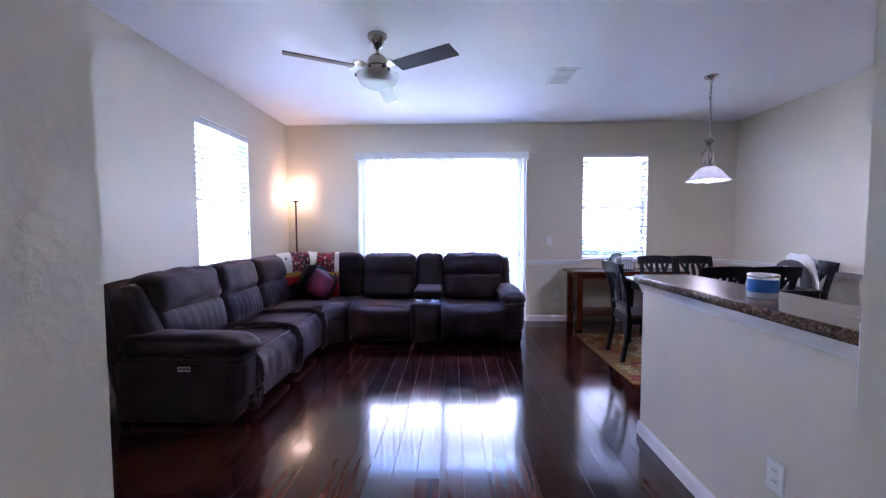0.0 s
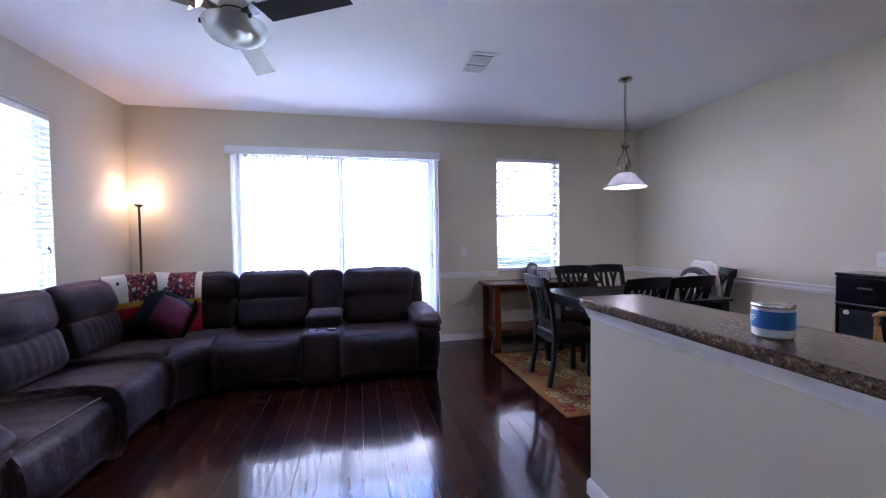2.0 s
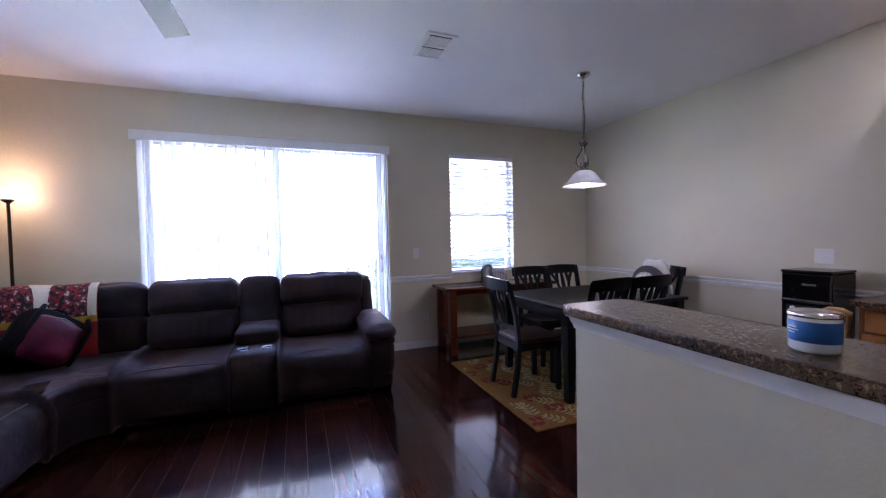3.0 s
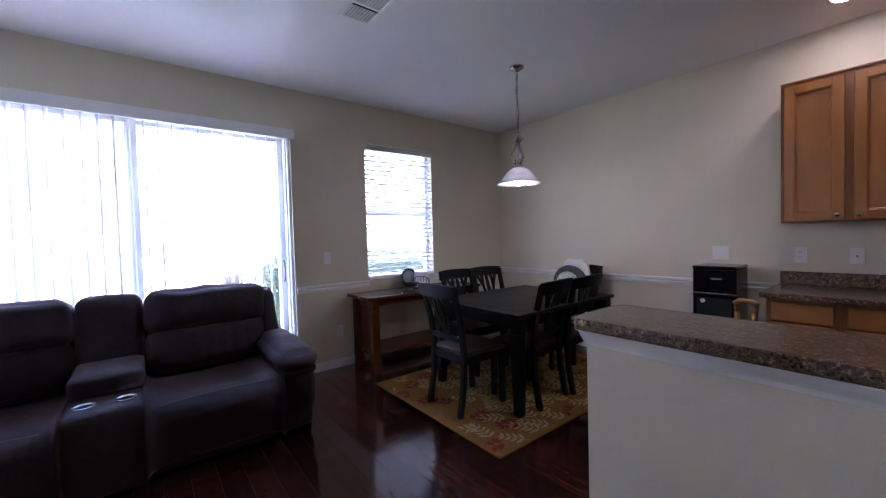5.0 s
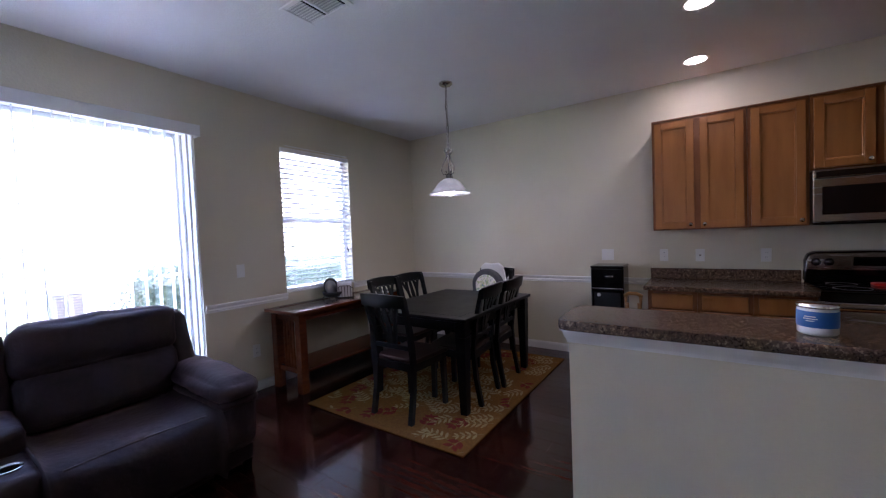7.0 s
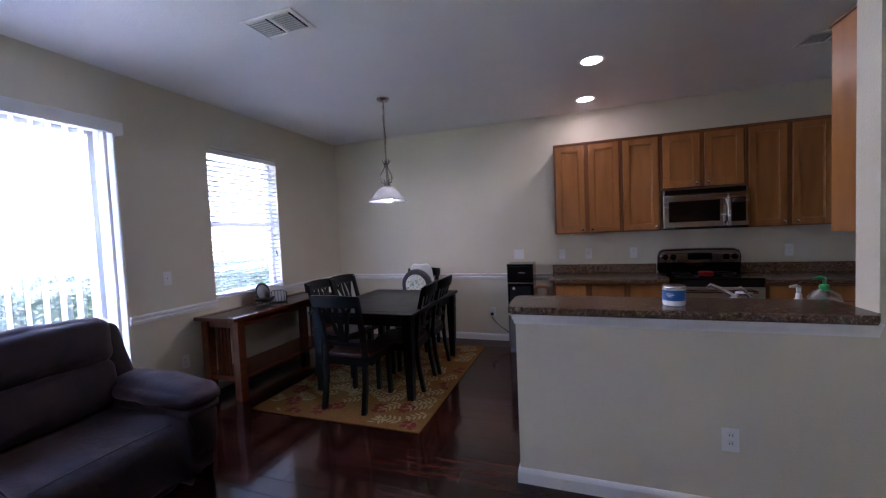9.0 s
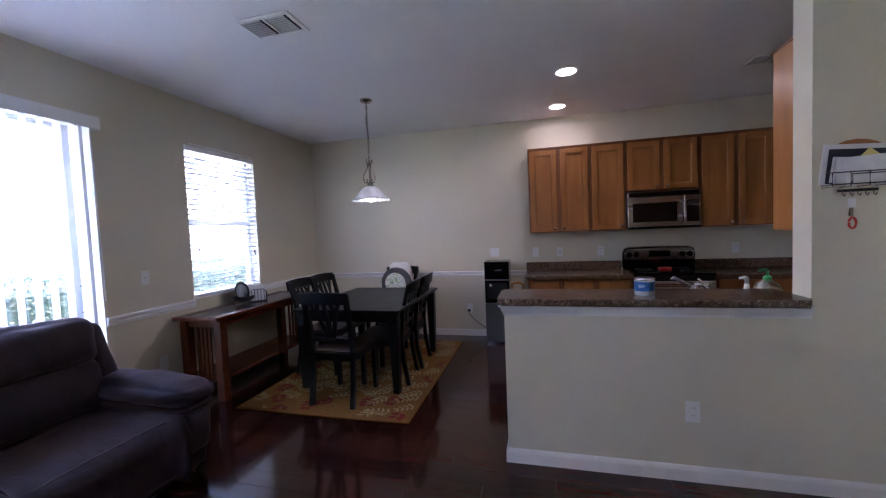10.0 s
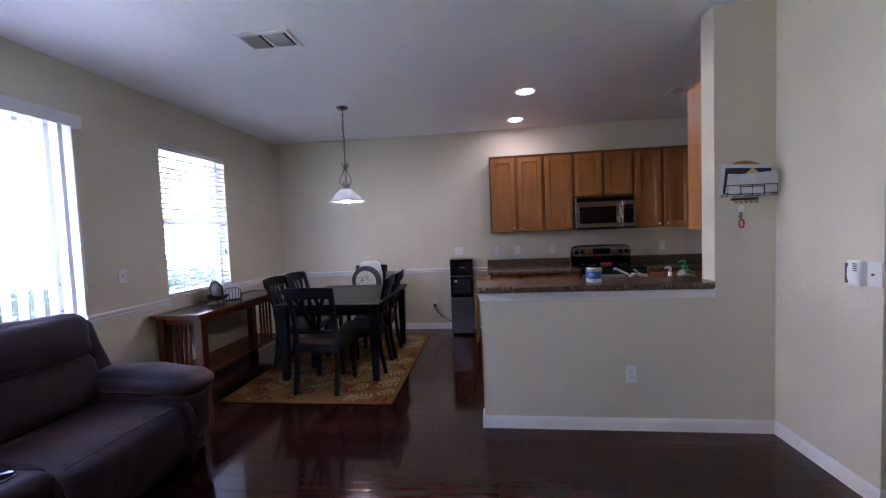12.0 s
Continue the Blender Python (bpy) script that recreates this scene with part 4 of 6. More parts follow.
# ---- ceiling fan ----
def ceiling_fan():
    f = thing("ceiling_fan", (-0.51, 2.98, H), 0, "brushed nickel ceiling fan with dark blades and frosted bowl light", "ceiling fan")
    part("canopy", lathe([(0.0, 0.0), (0.072, 0.0), (0.072, -0.02), (0.066, -0.035), (0.04, -0.085), (0.024, -0.095), (0.0, -0.095)], 32), M_NICKEL, f, "", True)
    part("downrod", lathe([(0.0, -0.09), (0.013, -0.09), (0.013, -0.15), (0.0, -0.15)], 16), M_NICKEL, f, "", True)
    mo = part("motor_housing", lathe([(0.0, -0.145), (0.030, -0.145), (0.052, -0.156), (0.068, -0.174), (0.077, -0.20), (0.079, -0.225), (0.079, -0.318), (0.068, -0.328), (0.0, -0.328)], 40), M_NICKEL, f, "", True)
    for z in (-0.232, -0.288):
        part("trim_ring", lathe([(0.0788, z), (0.0822, z - 0.004), (0.0788, z - 0.008)], 40), M_GLOSSBLK, mo)
    part("light_bowl", lathe([(0.158, -0.296), (0.156, -0.31), (0.147, -0.334), (0.126, -0.360), (0.090, -0.379), (0.03, -0.390), (0.0, -0.391)], 40), M_BOWL, f, "frosted clear glass bowl", True)
    part("bowl_plate", lathe([(0.0, -0.322), (0.078, -0.322), (0.082, -0.332), (0.06, -0.345), (0.0, -0.348)], 36), M_NICKEL, f)
    for a in (70, 190, 310):
        p = (0.160 * math.cos(radians(a)), 0.160 * math.sin(radians(a)))
        part("bowl_clip", lathe([(0.0, -0.288), (0.008, -0.288), (0.011, -0.299), (0.007, -0.311), (0.0, -0.311)], 10, p), M_GLOSSBLK, f)
        part("clip_arm", tube([(p[0] * 0.48, p[1] * 0.48, -0.318), (p[0] * 0.8, p[1] * 0.8, -0.310), (*p, -0.300)], 0.004, 6), M_NICKEL, f)
    for a in (90, -30, 210):
        m = pose(0, 0, -0.245, 0, 0, a)
        arm = [(0.07, 0), (0.15, 0.012), (0.20, -0.012)]
        bmx = bmesh.new()
        r = [[bmx.verts.new((x, w, z + s)) for w, s in ((-hw, 0.0), (hw, 0.0), (hw, 0.006), (-hw, 0.006))] for (x, z), hw in zip(arm, (0.03, 0.046, 0.075))]
        for p, q in zip(r, r[1:]):
            for k in range(4):
                bmx.faces.new((p[k], p[(k + 1) % 4], q[(k + 1) % 4], q[k]))
        bmx.faces.new(r[0]), bmx.faces.new(r[-1][::-1])
        bmesh.ops.recalc_face_normals(bmx, faces=bmx.faces)
        bmesh.ops.transform(bmx, matrix=m, verts=bmx.verts[:])
        iron = part("blade_arm", bmx, M_NICKEL, f)
        bl = prism([(0.17, -0.055), (0.66, -0.068), (0.675, 0.06), (0.19, 0.066)], 0, 0.007, 0.002, 1)
        bmesh.ops.transform(bl, matrix=m @ pose(0, 0, -0.014, -14, 1.0, 0), verts=bl.verts[:])
        part("blade", bl, M_BLADE, f, "dark espresso wooden blade")


ceiling_fan()


# ---- pendant over the table ----
def pendant():
    p = thing("pendant_lamp", (2.53, 3.84, H), 0, "nickel chain pendant with scrolls and frosted bell shade, lit", "pendant lamp")
    part("canopy", lathe([(0.0, 0.0), (0.062, 0.0), (0.060, -0.012), (0.04, -0.026), (0.012, -0.034), (0.0, -0.034)], 28), M_NICKEL, p, "", True)
    zc = -0.034
    k = 0
    first = None
    while zc > -0.53:
        ring = [(0.009 * math.cos(2 * math.pi * q / 10), 0, 0.019 * math.sin(2 * math.pi * q / 10)) for q in range(10)]
        if first is None:
            first = part("chain_link", tube(ring, 0.0030, 5, True), M_NICKEL, p)
            o = first
        else:
            o = new("chain_link", first.data)
            o.parent = p
        o.matrix_local = pose(0, 0, zc - 0.019, 0, 0, 90 * (k % 2))
        zc -= 0.031
        k += 1
    part("cord", tube([(0.012, 0, -0.03), (-0.008, 0.01, -0.2), (0.01, -0.008, -0.4), (0, 0, -0.56)], 0.0025, 6), M_WIRE, p)
    part("top_loop", tube([(0.013 * math.cos(2 * math.pi * q / 14), 0, -0.565 + 0.017 * math.sin(2 * math.pi * q / 14)) for q in range(14)], 0.004, 6, True), M_NICKEL, p)
    part("stem", lathe([(0.0, -0.585), (0.012, -0.585), (0.018, -0.60), (0.009, -0.615), (0.008, -0.80), (0.016, -0.815), (0.03, -0.825), (0.036, -0.85), (0.045, -0.865), (0.0, -0.865)], 20), M_NICKEL, p, "", True)
    for a in (15, 135, 255):
        m = pose(0, 0, 0, 0, 0, a)
        pts = [(0.028, -0.585), (0.036, -0.600), (0.020, -0.640), (0.014, -0.655), (0.030, -0.690), (0.062, -0.745), (0.068, -0.785), (0.052, -0.820), (0.028, -0.818), (0.024, -0.797), (0.036, -0.788)]
        part("scroll", tube([m @ Vector((x, 0, z)) for x, z in pts], 0.0062, 8), M_NICKEL, p, "", True)
    for a in (75, 195, 315):
        m = pose(0, 0, 0, 0, 0, a)
        part("leaf_scroll", tube([m @ Vector((x, 0, z)) for x, z in ((0.012, -0.645), (0.030, -0.615), (0.046, -0.590))], [0.004, 0.008, 0.002], 8), M_NICKEL, p, "", True)
    part("shade", lathe([(0.038, -0.858), (0.065, -0.868), (0.10, -0.895), (0.13, -0.935), (0.155, -0.968), (0.185, -0.990), (0.190, -0.997), (0.184, -0.997), (0.15, -0.974), (0.125, -0.94), (0.096, -0.90), (0.062, -0.874), (0.038, -0.864)], 44), M_FROST, p, "frosted white glass bell shade", True)
    part("bulb", lathe([(0.0, -0.885), (0.022, -0.89), (0.048, -0.935), (0.055, -0.965), (0.045, -0.993), (0.02, -1.006), (0.0, -1.008)], 24), M_GLOWB, p, "glowing bulb", True)


pendant()


# ---- ceiling vent and downlights ----
def ceiling_vent(vx, vy):
    v = thing("ceiling_vent", (vx, vy, H), 0, "white louvred metal ceiling air vent", "vent")
    hx, hy = 0.118, 0.19
    for b in ((-hx, hx, -hy, -hy + 0.03), (-hx, hx, hy - 0.03, hy), (-hx, -hx + 0.03, -hy + 0.03, hy - 0.03), (hx - 0.03, hx, -hy + 0.03, hy - 0.03), (-hx + 0.03, hx - 0.03, -0.01, 0.01)):
        part("frame", box(*b, -0.012, -0.0005, None, 0.003), M_TRIM, v)
    part("backing", box(-hx + 0.03, hx - 0.03, -hy + 0.03, hy - 0.03, -0.003, -0.001), M_VENTBK, v)
    # black strips stand in for the shaded gaps at the louvre ends
    for y in (-hy + 0.031, 0.011):
        part("throat_shade_strip", box(-hx + 0.031, hx - 0.031, y, y + 0.020, -0.0045, -0.0032), M_GLOSSBLK, v, "black strip painted in for the shade at the louvre ends")
    first = None
    for y0 in (-hy + 0.048, 0.026):
        for k in range(9):
            x = -hx + 0.038 + k * (2 * hx - 0.076) / 8
            if first is None:
                first = part("slat", box(-0.0085, 0.0085, 0.0, 0.126, -0.0008, 0.0008), M_TRIM, v)
                o = first
            else:
                o = new("slat", first.data)
                o.parent = v
            o.matrix_local = pose(x, y0, -0.0095, 0, -24, 0)


ceiling_vent(1.095, 3.79)
ceiling_vent(2.82, 0.27)
for lx, ly in ((2.49, 1.94), (3.46, 1.97)):
    d = thing("recessed_light", (lx, ly, H), 0, "white round recessed ceiling downlight, lit", "downlight", "kitchen downlights")
    part("trim_ring", lathe([(0.075, -0.001), (0.098, -0.001), (0.098, -0.006), (0.085, -0.012), (0.075, -0.008)], 36), M_TRIM, d, "", True)
    part("lens", lathe([(0.0, -0.003), (0.078, -0.003), (0.078, -0.0055), (0.0, -0.0055)], 32), M_GLOWD, d, "glowing lens")


# ---- dining set ----
def dining_table():
    t = thing("dining_table", (2.60, 3.895, 0), 0, "black painted wooden rectangular dining table on the rug", "dining table")
    hx, hy = 0.645, 0.515
    part("tabletop", box(-hx, hx, -hy, hy, 0.722, 0.75, None, 0.006, 2), M_BLACK, t)
    part("apron", box(-hx + 0.07, hx - 0.07, -hy + 0.07, -hy + 0.09, 0.63, 0.722), M_BLACK, t)
    part("apron", box(-hx + 0.07, hx - 0.07, hy - 0.09, hy - 0.07, 0.63, 0.722), M_BLACK, t)
    part("apron", box(-hx + 0.07, -hx + 0.09, -hy + 0.09, hy - 0.09, 0.63, 0.722), M_BLACK, t)
    part("apron", box(hx - 0.09, hx - 0.07, -hy + 0.09, hy - 0.09, 0.63, 0.722), M_BLACK, t)
    for sx in (-1, 1):
        for sy in (-1, 1):
            bm = bmesh.new()
            cx, cy = sx * (hx - 0.065), sy * (hy - 0.065)
            add_box(bm, cx - 0.043, cx + 0.043, cy - 0.043, cy + 0.043, 0.60, 0.722, None, 0.004)
            q = [(0.040, 0.60), (0.040, 0.5), (0.028, 0.010)]
            rings = [[bm.verts.new((cx + a * r, cy + b * r, z)) for a, b in ((-1, -1), (1, -1), (1, 1), (-1, 1))] for r, z in q]
            for p, s in zip(rings, rings[1:]):
                for k in range(4):
                    bm.faces.new((p[k], p[(k + 1) % 4], s[(k + 1) % 4], s[k]))
            bm.faces.new(rings[0]), bm.faces.new(rings[-1])
            bmesh.ops.recalc_face_normals(bm, faces=bm.faces)
            part("leg", bm, M_BLACK, t)
    # bevelled border line on the top
    part("top_inlay", box(-hx + 0.09, hx - 0.09, -hy + 0.09, hy - 0.09, 0.75, 0.7515, None, 0.0007), M_BLACK, t)


def bar4(pts, hw, hd):
    """A squared bar of half width hw (along x) and half depth hd along points in the y-z plane of x offsets."""
    bm = bmesh.new()
    rows = []
    for i, (x, y, z) in enumerate(pts):
        w = hw[i] if isinstance(hw, (list, tuple)) else hw
        rows.append([bm.verts.new((x + a * w, y + b * hd, z)) for a, b in ((-1, -1), (1, -1), (1, 1), (-1, 1))])
    for p, q in zip(rows, rows[1:]):
        for k in range(4):
            bm.faces.new((p[k], p[(k + 1) % 4], q[(k + 1) % 4], q[k]))
    bm.faces.new(rows[0]), bm.faces.new(rows[-1])
    bmesh.ops.recalc_face_normals(bm, faces=bm.faces)
    return bm


def dining_chair():
    """Origin under the seat's middle; it looks to +y (the back is at -y)."""
    c = thing("dining_chair", (0, 0, 0), 0, "black wooden dining chair with a splat back and brown wooden seat", "chair", "chairs round the table")
    out = [(-0.215, 0.20), (-0.20, -0.19), (0.20, -0.19), (0.215, 0.20), (0.12, 0.225), (-0.12, 0.225)]
    part("seat", prism(out[::-1], 0.425, 0.455, 0.008, 2), M_SEAT, c, "dark reddish-brown wooden seat")
    for a in (-1, 1):
        part("back_leg", bar4([(a * 0.19, -0.245, 0), (a * 0.188, -0.205, 0.22), (a * 0.185, -0.19, 0.44), (a * 0.188, -0.215, 0.66), (a * 0.195, -0.285, 0.93)], 0.019, 0.017), M_BLACK, c)
        part("front_leg", bar4([(a * 0.185, 0.185, 0), (a * 0.18, 0.18, 0.425)], [0.015, 0.021], 0.019), M_BLACK, c)
        part("side_apron", box(a * 0.185 - 0.009, a * 0.185 + 0.009, -0.18, 0.165, 0.365, 0.425), M_BLACK, c)
    part("front_apron", box(-0.165, 0.165, 0.172, 0.19, 0.365, 0.425), M_BLACK, c)
    part("rear_apron", box(-0.17, 0.17, -0.20, -0.182, 0.365, 0.425), M_BLACK, c)
    # curved top rail
    n = 10
    bm = bmesh.new()
    rows = []
    for i in range(n + 1):
        u = -1 + 2 * i / n
        y = -0.285 - 0.028 * (1 - u * u)
        top = 0.955 - 0.010 * u * u
        rows.append([bm.verts.new((u * 0.222, y + dy, z + 0.0)) for dy, z in ((-0.012, 0.855), (0.010, 0.855), (-0.004, top), (-0.026, top))])
    for p, q in zip(rows, rows[1:]):
        for k in range(4):
            bm.faces.new((p[k], p[(k + 1) % 4], q[(k + 1) % 4], q[k]))
    bm.faces.new(rows[0]), bm.faces.new(rows[-1])
    bmesh.ops.recalc_face_normals(bm, faces=bm.faces)
    part("top_rail", bm, M_BLACK, c)
    part("lower_rail", box(-0.175, 0.175, -0.215, -0.195, 0.525, 0.56, None, 0.004), M_BLACK, c)
    # splats that fan out to the rail
    for x0, x1, xm in ((-0.03, -0.135, -0.045), (0.03, 0.135, 0.045), (-0.012, -0.06, -0.10), (0.012, 0.06, 0.10)):
        pts = []
        for i in range(9):
            q = i / 8
            x = (1 - q) ** 2 * x0 + 2 * q * (1 - q) * xm + q * q * x1
            z = 0.555 + q * 0.31
            y = -0.205 - 0.085 * q ** 1.4
            pts.append((x, y, z))
        part("splat", bar4(pts, [0.013 + 0.006 * abs(i - 4) / 4 for i in range(9)], 0.006), M_BLACK, c)
    part("centre_splat", bar4([(0, -0.204, 0.555), (0, -0.235, 0.70), (0, -0.29, 0.865)], [0.014, 0.024, 0.016], 0.006), M_BLACK, c)
    return c


dining_table()
chair = dining_chair()
chair.matrix_world = pose(1.93, 3.88, 0.010, 0, 0, -92)
for x, y, rz in ((2.51, 4.40, 181), (2.92, 4.40, 178), (2.36, 3.665, 6), (2.80, 3.665, 4)):
    copy_thing(chair, pose(x, y, 0.010, 0, 0, rz))
far = copy_thing(chair, pose(3.42, 3.98, 0.010, 0, 0, 90))


# ---- booster seat on the far chair ----
M_PRINT = bpy.data.materials.new("leaf_print_fabric")
speckle(M_PRINT, [(0.12, 0.26, 0.44), (0.24, 0.38, 0.42), (0.40, 0.50, 0.20), (0.76, 0.75, 0.70), (0.74, 0.73, 0.68), (0.30, 0.44, 0.40), (0.62, 0.50, 0.12)], 20.0, 0.8)


def booster_seat():
    b = thing("booster_seat", (3.38, 3.98, 0.466), 0, "grey child's booster seat with printed pad and white tray", "booster seat")
    part("base", puff(0.36, 0.36, 0.16, 0.05, (0, 0, 0.01), 8, pose(0, 0, 0.08), 0.0), M_PLASTIC, b, "white plastic base", True)
    # rounded padded back
    out = [(-0.19, 0.0), (0.19, 0.0), *[(x, y) for x, y in arc(0, 0.24, 0.20, 0, 180, 14)]]
    bm = prism(out, -0.035, 0.035, 0.025, 3)
    bmesh.ops.transform(bm, matrix=pose(0.13, 0, 0.07, 90, 0, 90) @ pose(0, 0, 0, -7), verts=bm.verts[:])
    part("backrest", bm, M_GREY, b, "dark grey padded rim", True)
    out = [(-0.125, 0.03), (0.125, 0.03), *[(x, y) for x, y in arc(0, 0.23, 0.135, 0, 180, 12)]]
    bm = prism(out, -0.02, 0.02, 0.015, 3)
    bmesh.ops.transform(bm, matrix=pose(0.085, 0, 0.08, 90, 0, 90) @ pose(0, 0, 0, -7), verts=bm.verts[:])
    part("back_pad", bm, M_PRINT, b, "cream pad with green and blue leaf print", True)
    part("seat_pad", puff(0.28, 0.28, 0.05, 0.024, (0, 0, 0.01), 8, pose(-0.03, 0, 0.185), 0.002), M_PRINT, b, "", True)
    # tray hung behind the back
    out = [(-0.14, 0.0), (0.14, 0.0), (0.155, 0.10), (0.15, 0.27), (0.135, 0.335), (0.085, 0.375), (0.03, 0.365), (-0.03, 0.365), (-0.085, 0.375), (-0.135, 0.335), (-0.15, 0.27), (-0.155, 0.10)]
    bm = prism(out, -0.018, 0.018, 0.014, 3)
    bmesh.ops.transform(bm, matrix=pose(0.195, -0.045, 0.205, 90, 0, 90) @ pose(0, 0, 0, -12), verts=bm.verts[:])
    tray = part("tray", bm, M_PLASTIC, b, "white plastic tray", True)
    for a in (-1, 1):
        bm = prism(arc(0, 0, 0.04, 0, 360, 15)[:-1], -0.004, 0.004, 0.003, 2)
        bmesh.ops.transform(bm, matrix=pose(0.215, a * 0.065 - 0.045, 0.50, 90, 0, 90) @ pose(0, 0, 0, -12), verts=bm.verts[:])
        part("cup_recess", bm, M_PLASTIC, tray, "", True)
    for a in (-1, 1):
        part("strap", tube([(0.02, a * 0.18, 0.10), (0.18, a * 0.20, 0.13), (0.235, a * 0.14, 0.14)], 0.008, 6), M_BAGBLK, b)


booster_seat()


# ---- rug ----
M_RUGF = bpy.data.materials.new("rug_field")
speckle(M_RUGF, [(0.16, 0.066, 0.009), (0.205, 0.090, 0.012), (0.24, 0.110, 0.016), (0.29, 0.142, 0.026)], 60.0, 0.95)
M_RUGL = material("rug_leaf_cream", (0.40, 0.31, 0.15), 0.95, var=0.2, scale=40, bump=0.3, bscale=200)
M_RUGR = material("rug_leaf_rust", (0.19, 0.015, 0.008), 0.95, var=0.25, scale=40, bump=0.3, bscale=200)
M_RUGS = material("rug_stem", (0.27, 0.19, 0.08), 0.95, var=0.15, scale=40)


def rug():
    x0, x1, y0, y1 = 1.535, 3.61, 3.175, 4.70
    cx, cy = (x0 + x1) / 2, (y0 + y1) / 2
    r = thing("area_rug", (cx, cy, 0), 0, "tan area rug with cream and rust leaf sprigs", "rug")
    part("rug_field", box(x0 - cx, x1 - cx, y0 - cy, y1 - cy, 0.0005, 0.0085, None, 0.002), M_RUGF, r)
    rnd = random.Random(11)

    def leaf(bm, px, py, ang, L, W):
        m = pose(px, py, 0.0105, 0, 0, ang)
        pts = [(0, 0), (0.25, 0.42), (0.55, 0.5), (0.85, 0.25), (1, 0), (0.85, -0.25), (0.55, -0.5), (0.25, -0.42)]
        lo = [m @ Vector((u * L, v * W, 0.0)) for u, v in pts]
        if any(abs(p.x) > (x1 - x0) / 2 - 0.012 or abs(p.y) > (y1 - y0) / 2 - 0.012 for p in lo):
            return
        bm.faces.new([bm.verts.new(p) for p in lo[::-1]])

    cream, rust, stems = bmesh.new(), bmesh.new(), bmesh.new()

    def sprig(px, py, ang, pairs, step, L, W, bm):
        a = ang
        x, y = px, py
        for k in range(pairs):
            nx, ny = x + step * math.cos(radians(a)), y + step * math.sin(radians(a))
            w = Vector((-math.sin(radians(a)), math.cos(radians(a)), 0)) * 0.0035
            q = [Vector((x, y, 0.0098)) - w, Vector((nx, ny, 0.0098)) - w, Vector((nx, ny, 0.0098)) + w, Vector((x, y, 0.0098)) + w]
            if all(abs(p.x) < (x1 - x0) / 2 - 0.01 and abs(p.y) < (y1 - y0) / 2 - 0.01 for p in q):
                stems.faces.new([stems.verts.new(p) for p in q])
            x, y = nx, ny
            f = 1 - 0.35 * k / pairs
            leaf(bm, x, y, a + 54, L * f, W * f)
            leaf(bm, x, y, a - 54, L * f, W * f)
            a += rnd.uniform(-2, 9)
        leaf(bm, x, y, a, L * 0.7, W * 0.7)

    # rust sprigs in a loose ring near the border, cream fern sprigs between them
    taken = []
    for k in range(22):
        u = k / 22 * 2 * ((x1 - x0) + (y1 - y0)) + rnd.uniform(-0.08, 0.08)
        w_, h_ = x1 - x0, y1 - y0
        px, py = ((u - w_ / 2, -h_ / 2) if u < w_ else (w_ / 2, u - w_ - h_ / 2) if u < w_ + h_ else (w_ * 1.5 + h_ - u, h_ / 2) if u < 2 * w_ + h_ else (-w_ / 2, 2 * w_ + 1.5 * h_ - u))
        px, py = px * rnd.uniform(0.72, 0.90), py * rnd.uniform(0.70, 0.90)
        ang = rnd.choice((20, 70, 110, 160, 200, 250)) + rnd.uniform(-12, 12)
        sprig(px, py, ang, 3, 0.052, 0.088, 0.046, rust)
        taken.append(Vector((px + 0.09 * math.cos(radians(ang)), py + 0.09 * math.sin(radians(ang)), 0)))
    py, row_n = y0 - cy + 0.01, 0
    while py < y1 - cy:
        px = x0 - cx + 0.03 + (0.09 if row_n % 2 else 0.0)
        while px < x1 - cx:
            jx, jy = px + rnd.uniform(-0.03, 0.03), py + rnd.uniform(-0.03, 0.03)
            lean = (55 if row_n % 2 else 120) + rnd.uniform(-28, 28)
            tip = Vector((jx + 0.10 * math.cos(radians(lean)), jy + 0.10 * math.sin(radians(lean)), 0))
            if all((tip - q).length > 0.125 for q in taken):
                sprig(jx, jy, lean, rnd.choice((4, 5)), 0.042, 0.080 * rnd.uniform(0.85, 1.15), 0.024, cream)
            px += 0.135
        py += 0.155
        row_n += 1
    for nm, bm, mt in (("cream_leaves", cream, M_RUGL), ("rust_leaves", rust, M_RUGR), ("stem_pattern", stems, M_RUGS)):
        part(nm, bm, mt, r)["kind"] = "stuff"
    bd = 0.012
    for b in ((x0 - cx, x1 - cx, y0 - cy, y0 - cy + bd), (x0 - cx, x1 - cx, y1 - cy - bd, y1 - cy), (x0 - cx, x0 - cx + bd, y0 - cy + bd, y1 - cy - bd), (x1 - cx - bd, x1 - cx, y0 - cy + bd, y1 - cy - bd)):
        part("bound_edge", box(*b, 0.0005, 0.0105, None, 0.002), M_RUGF, r)


rug()


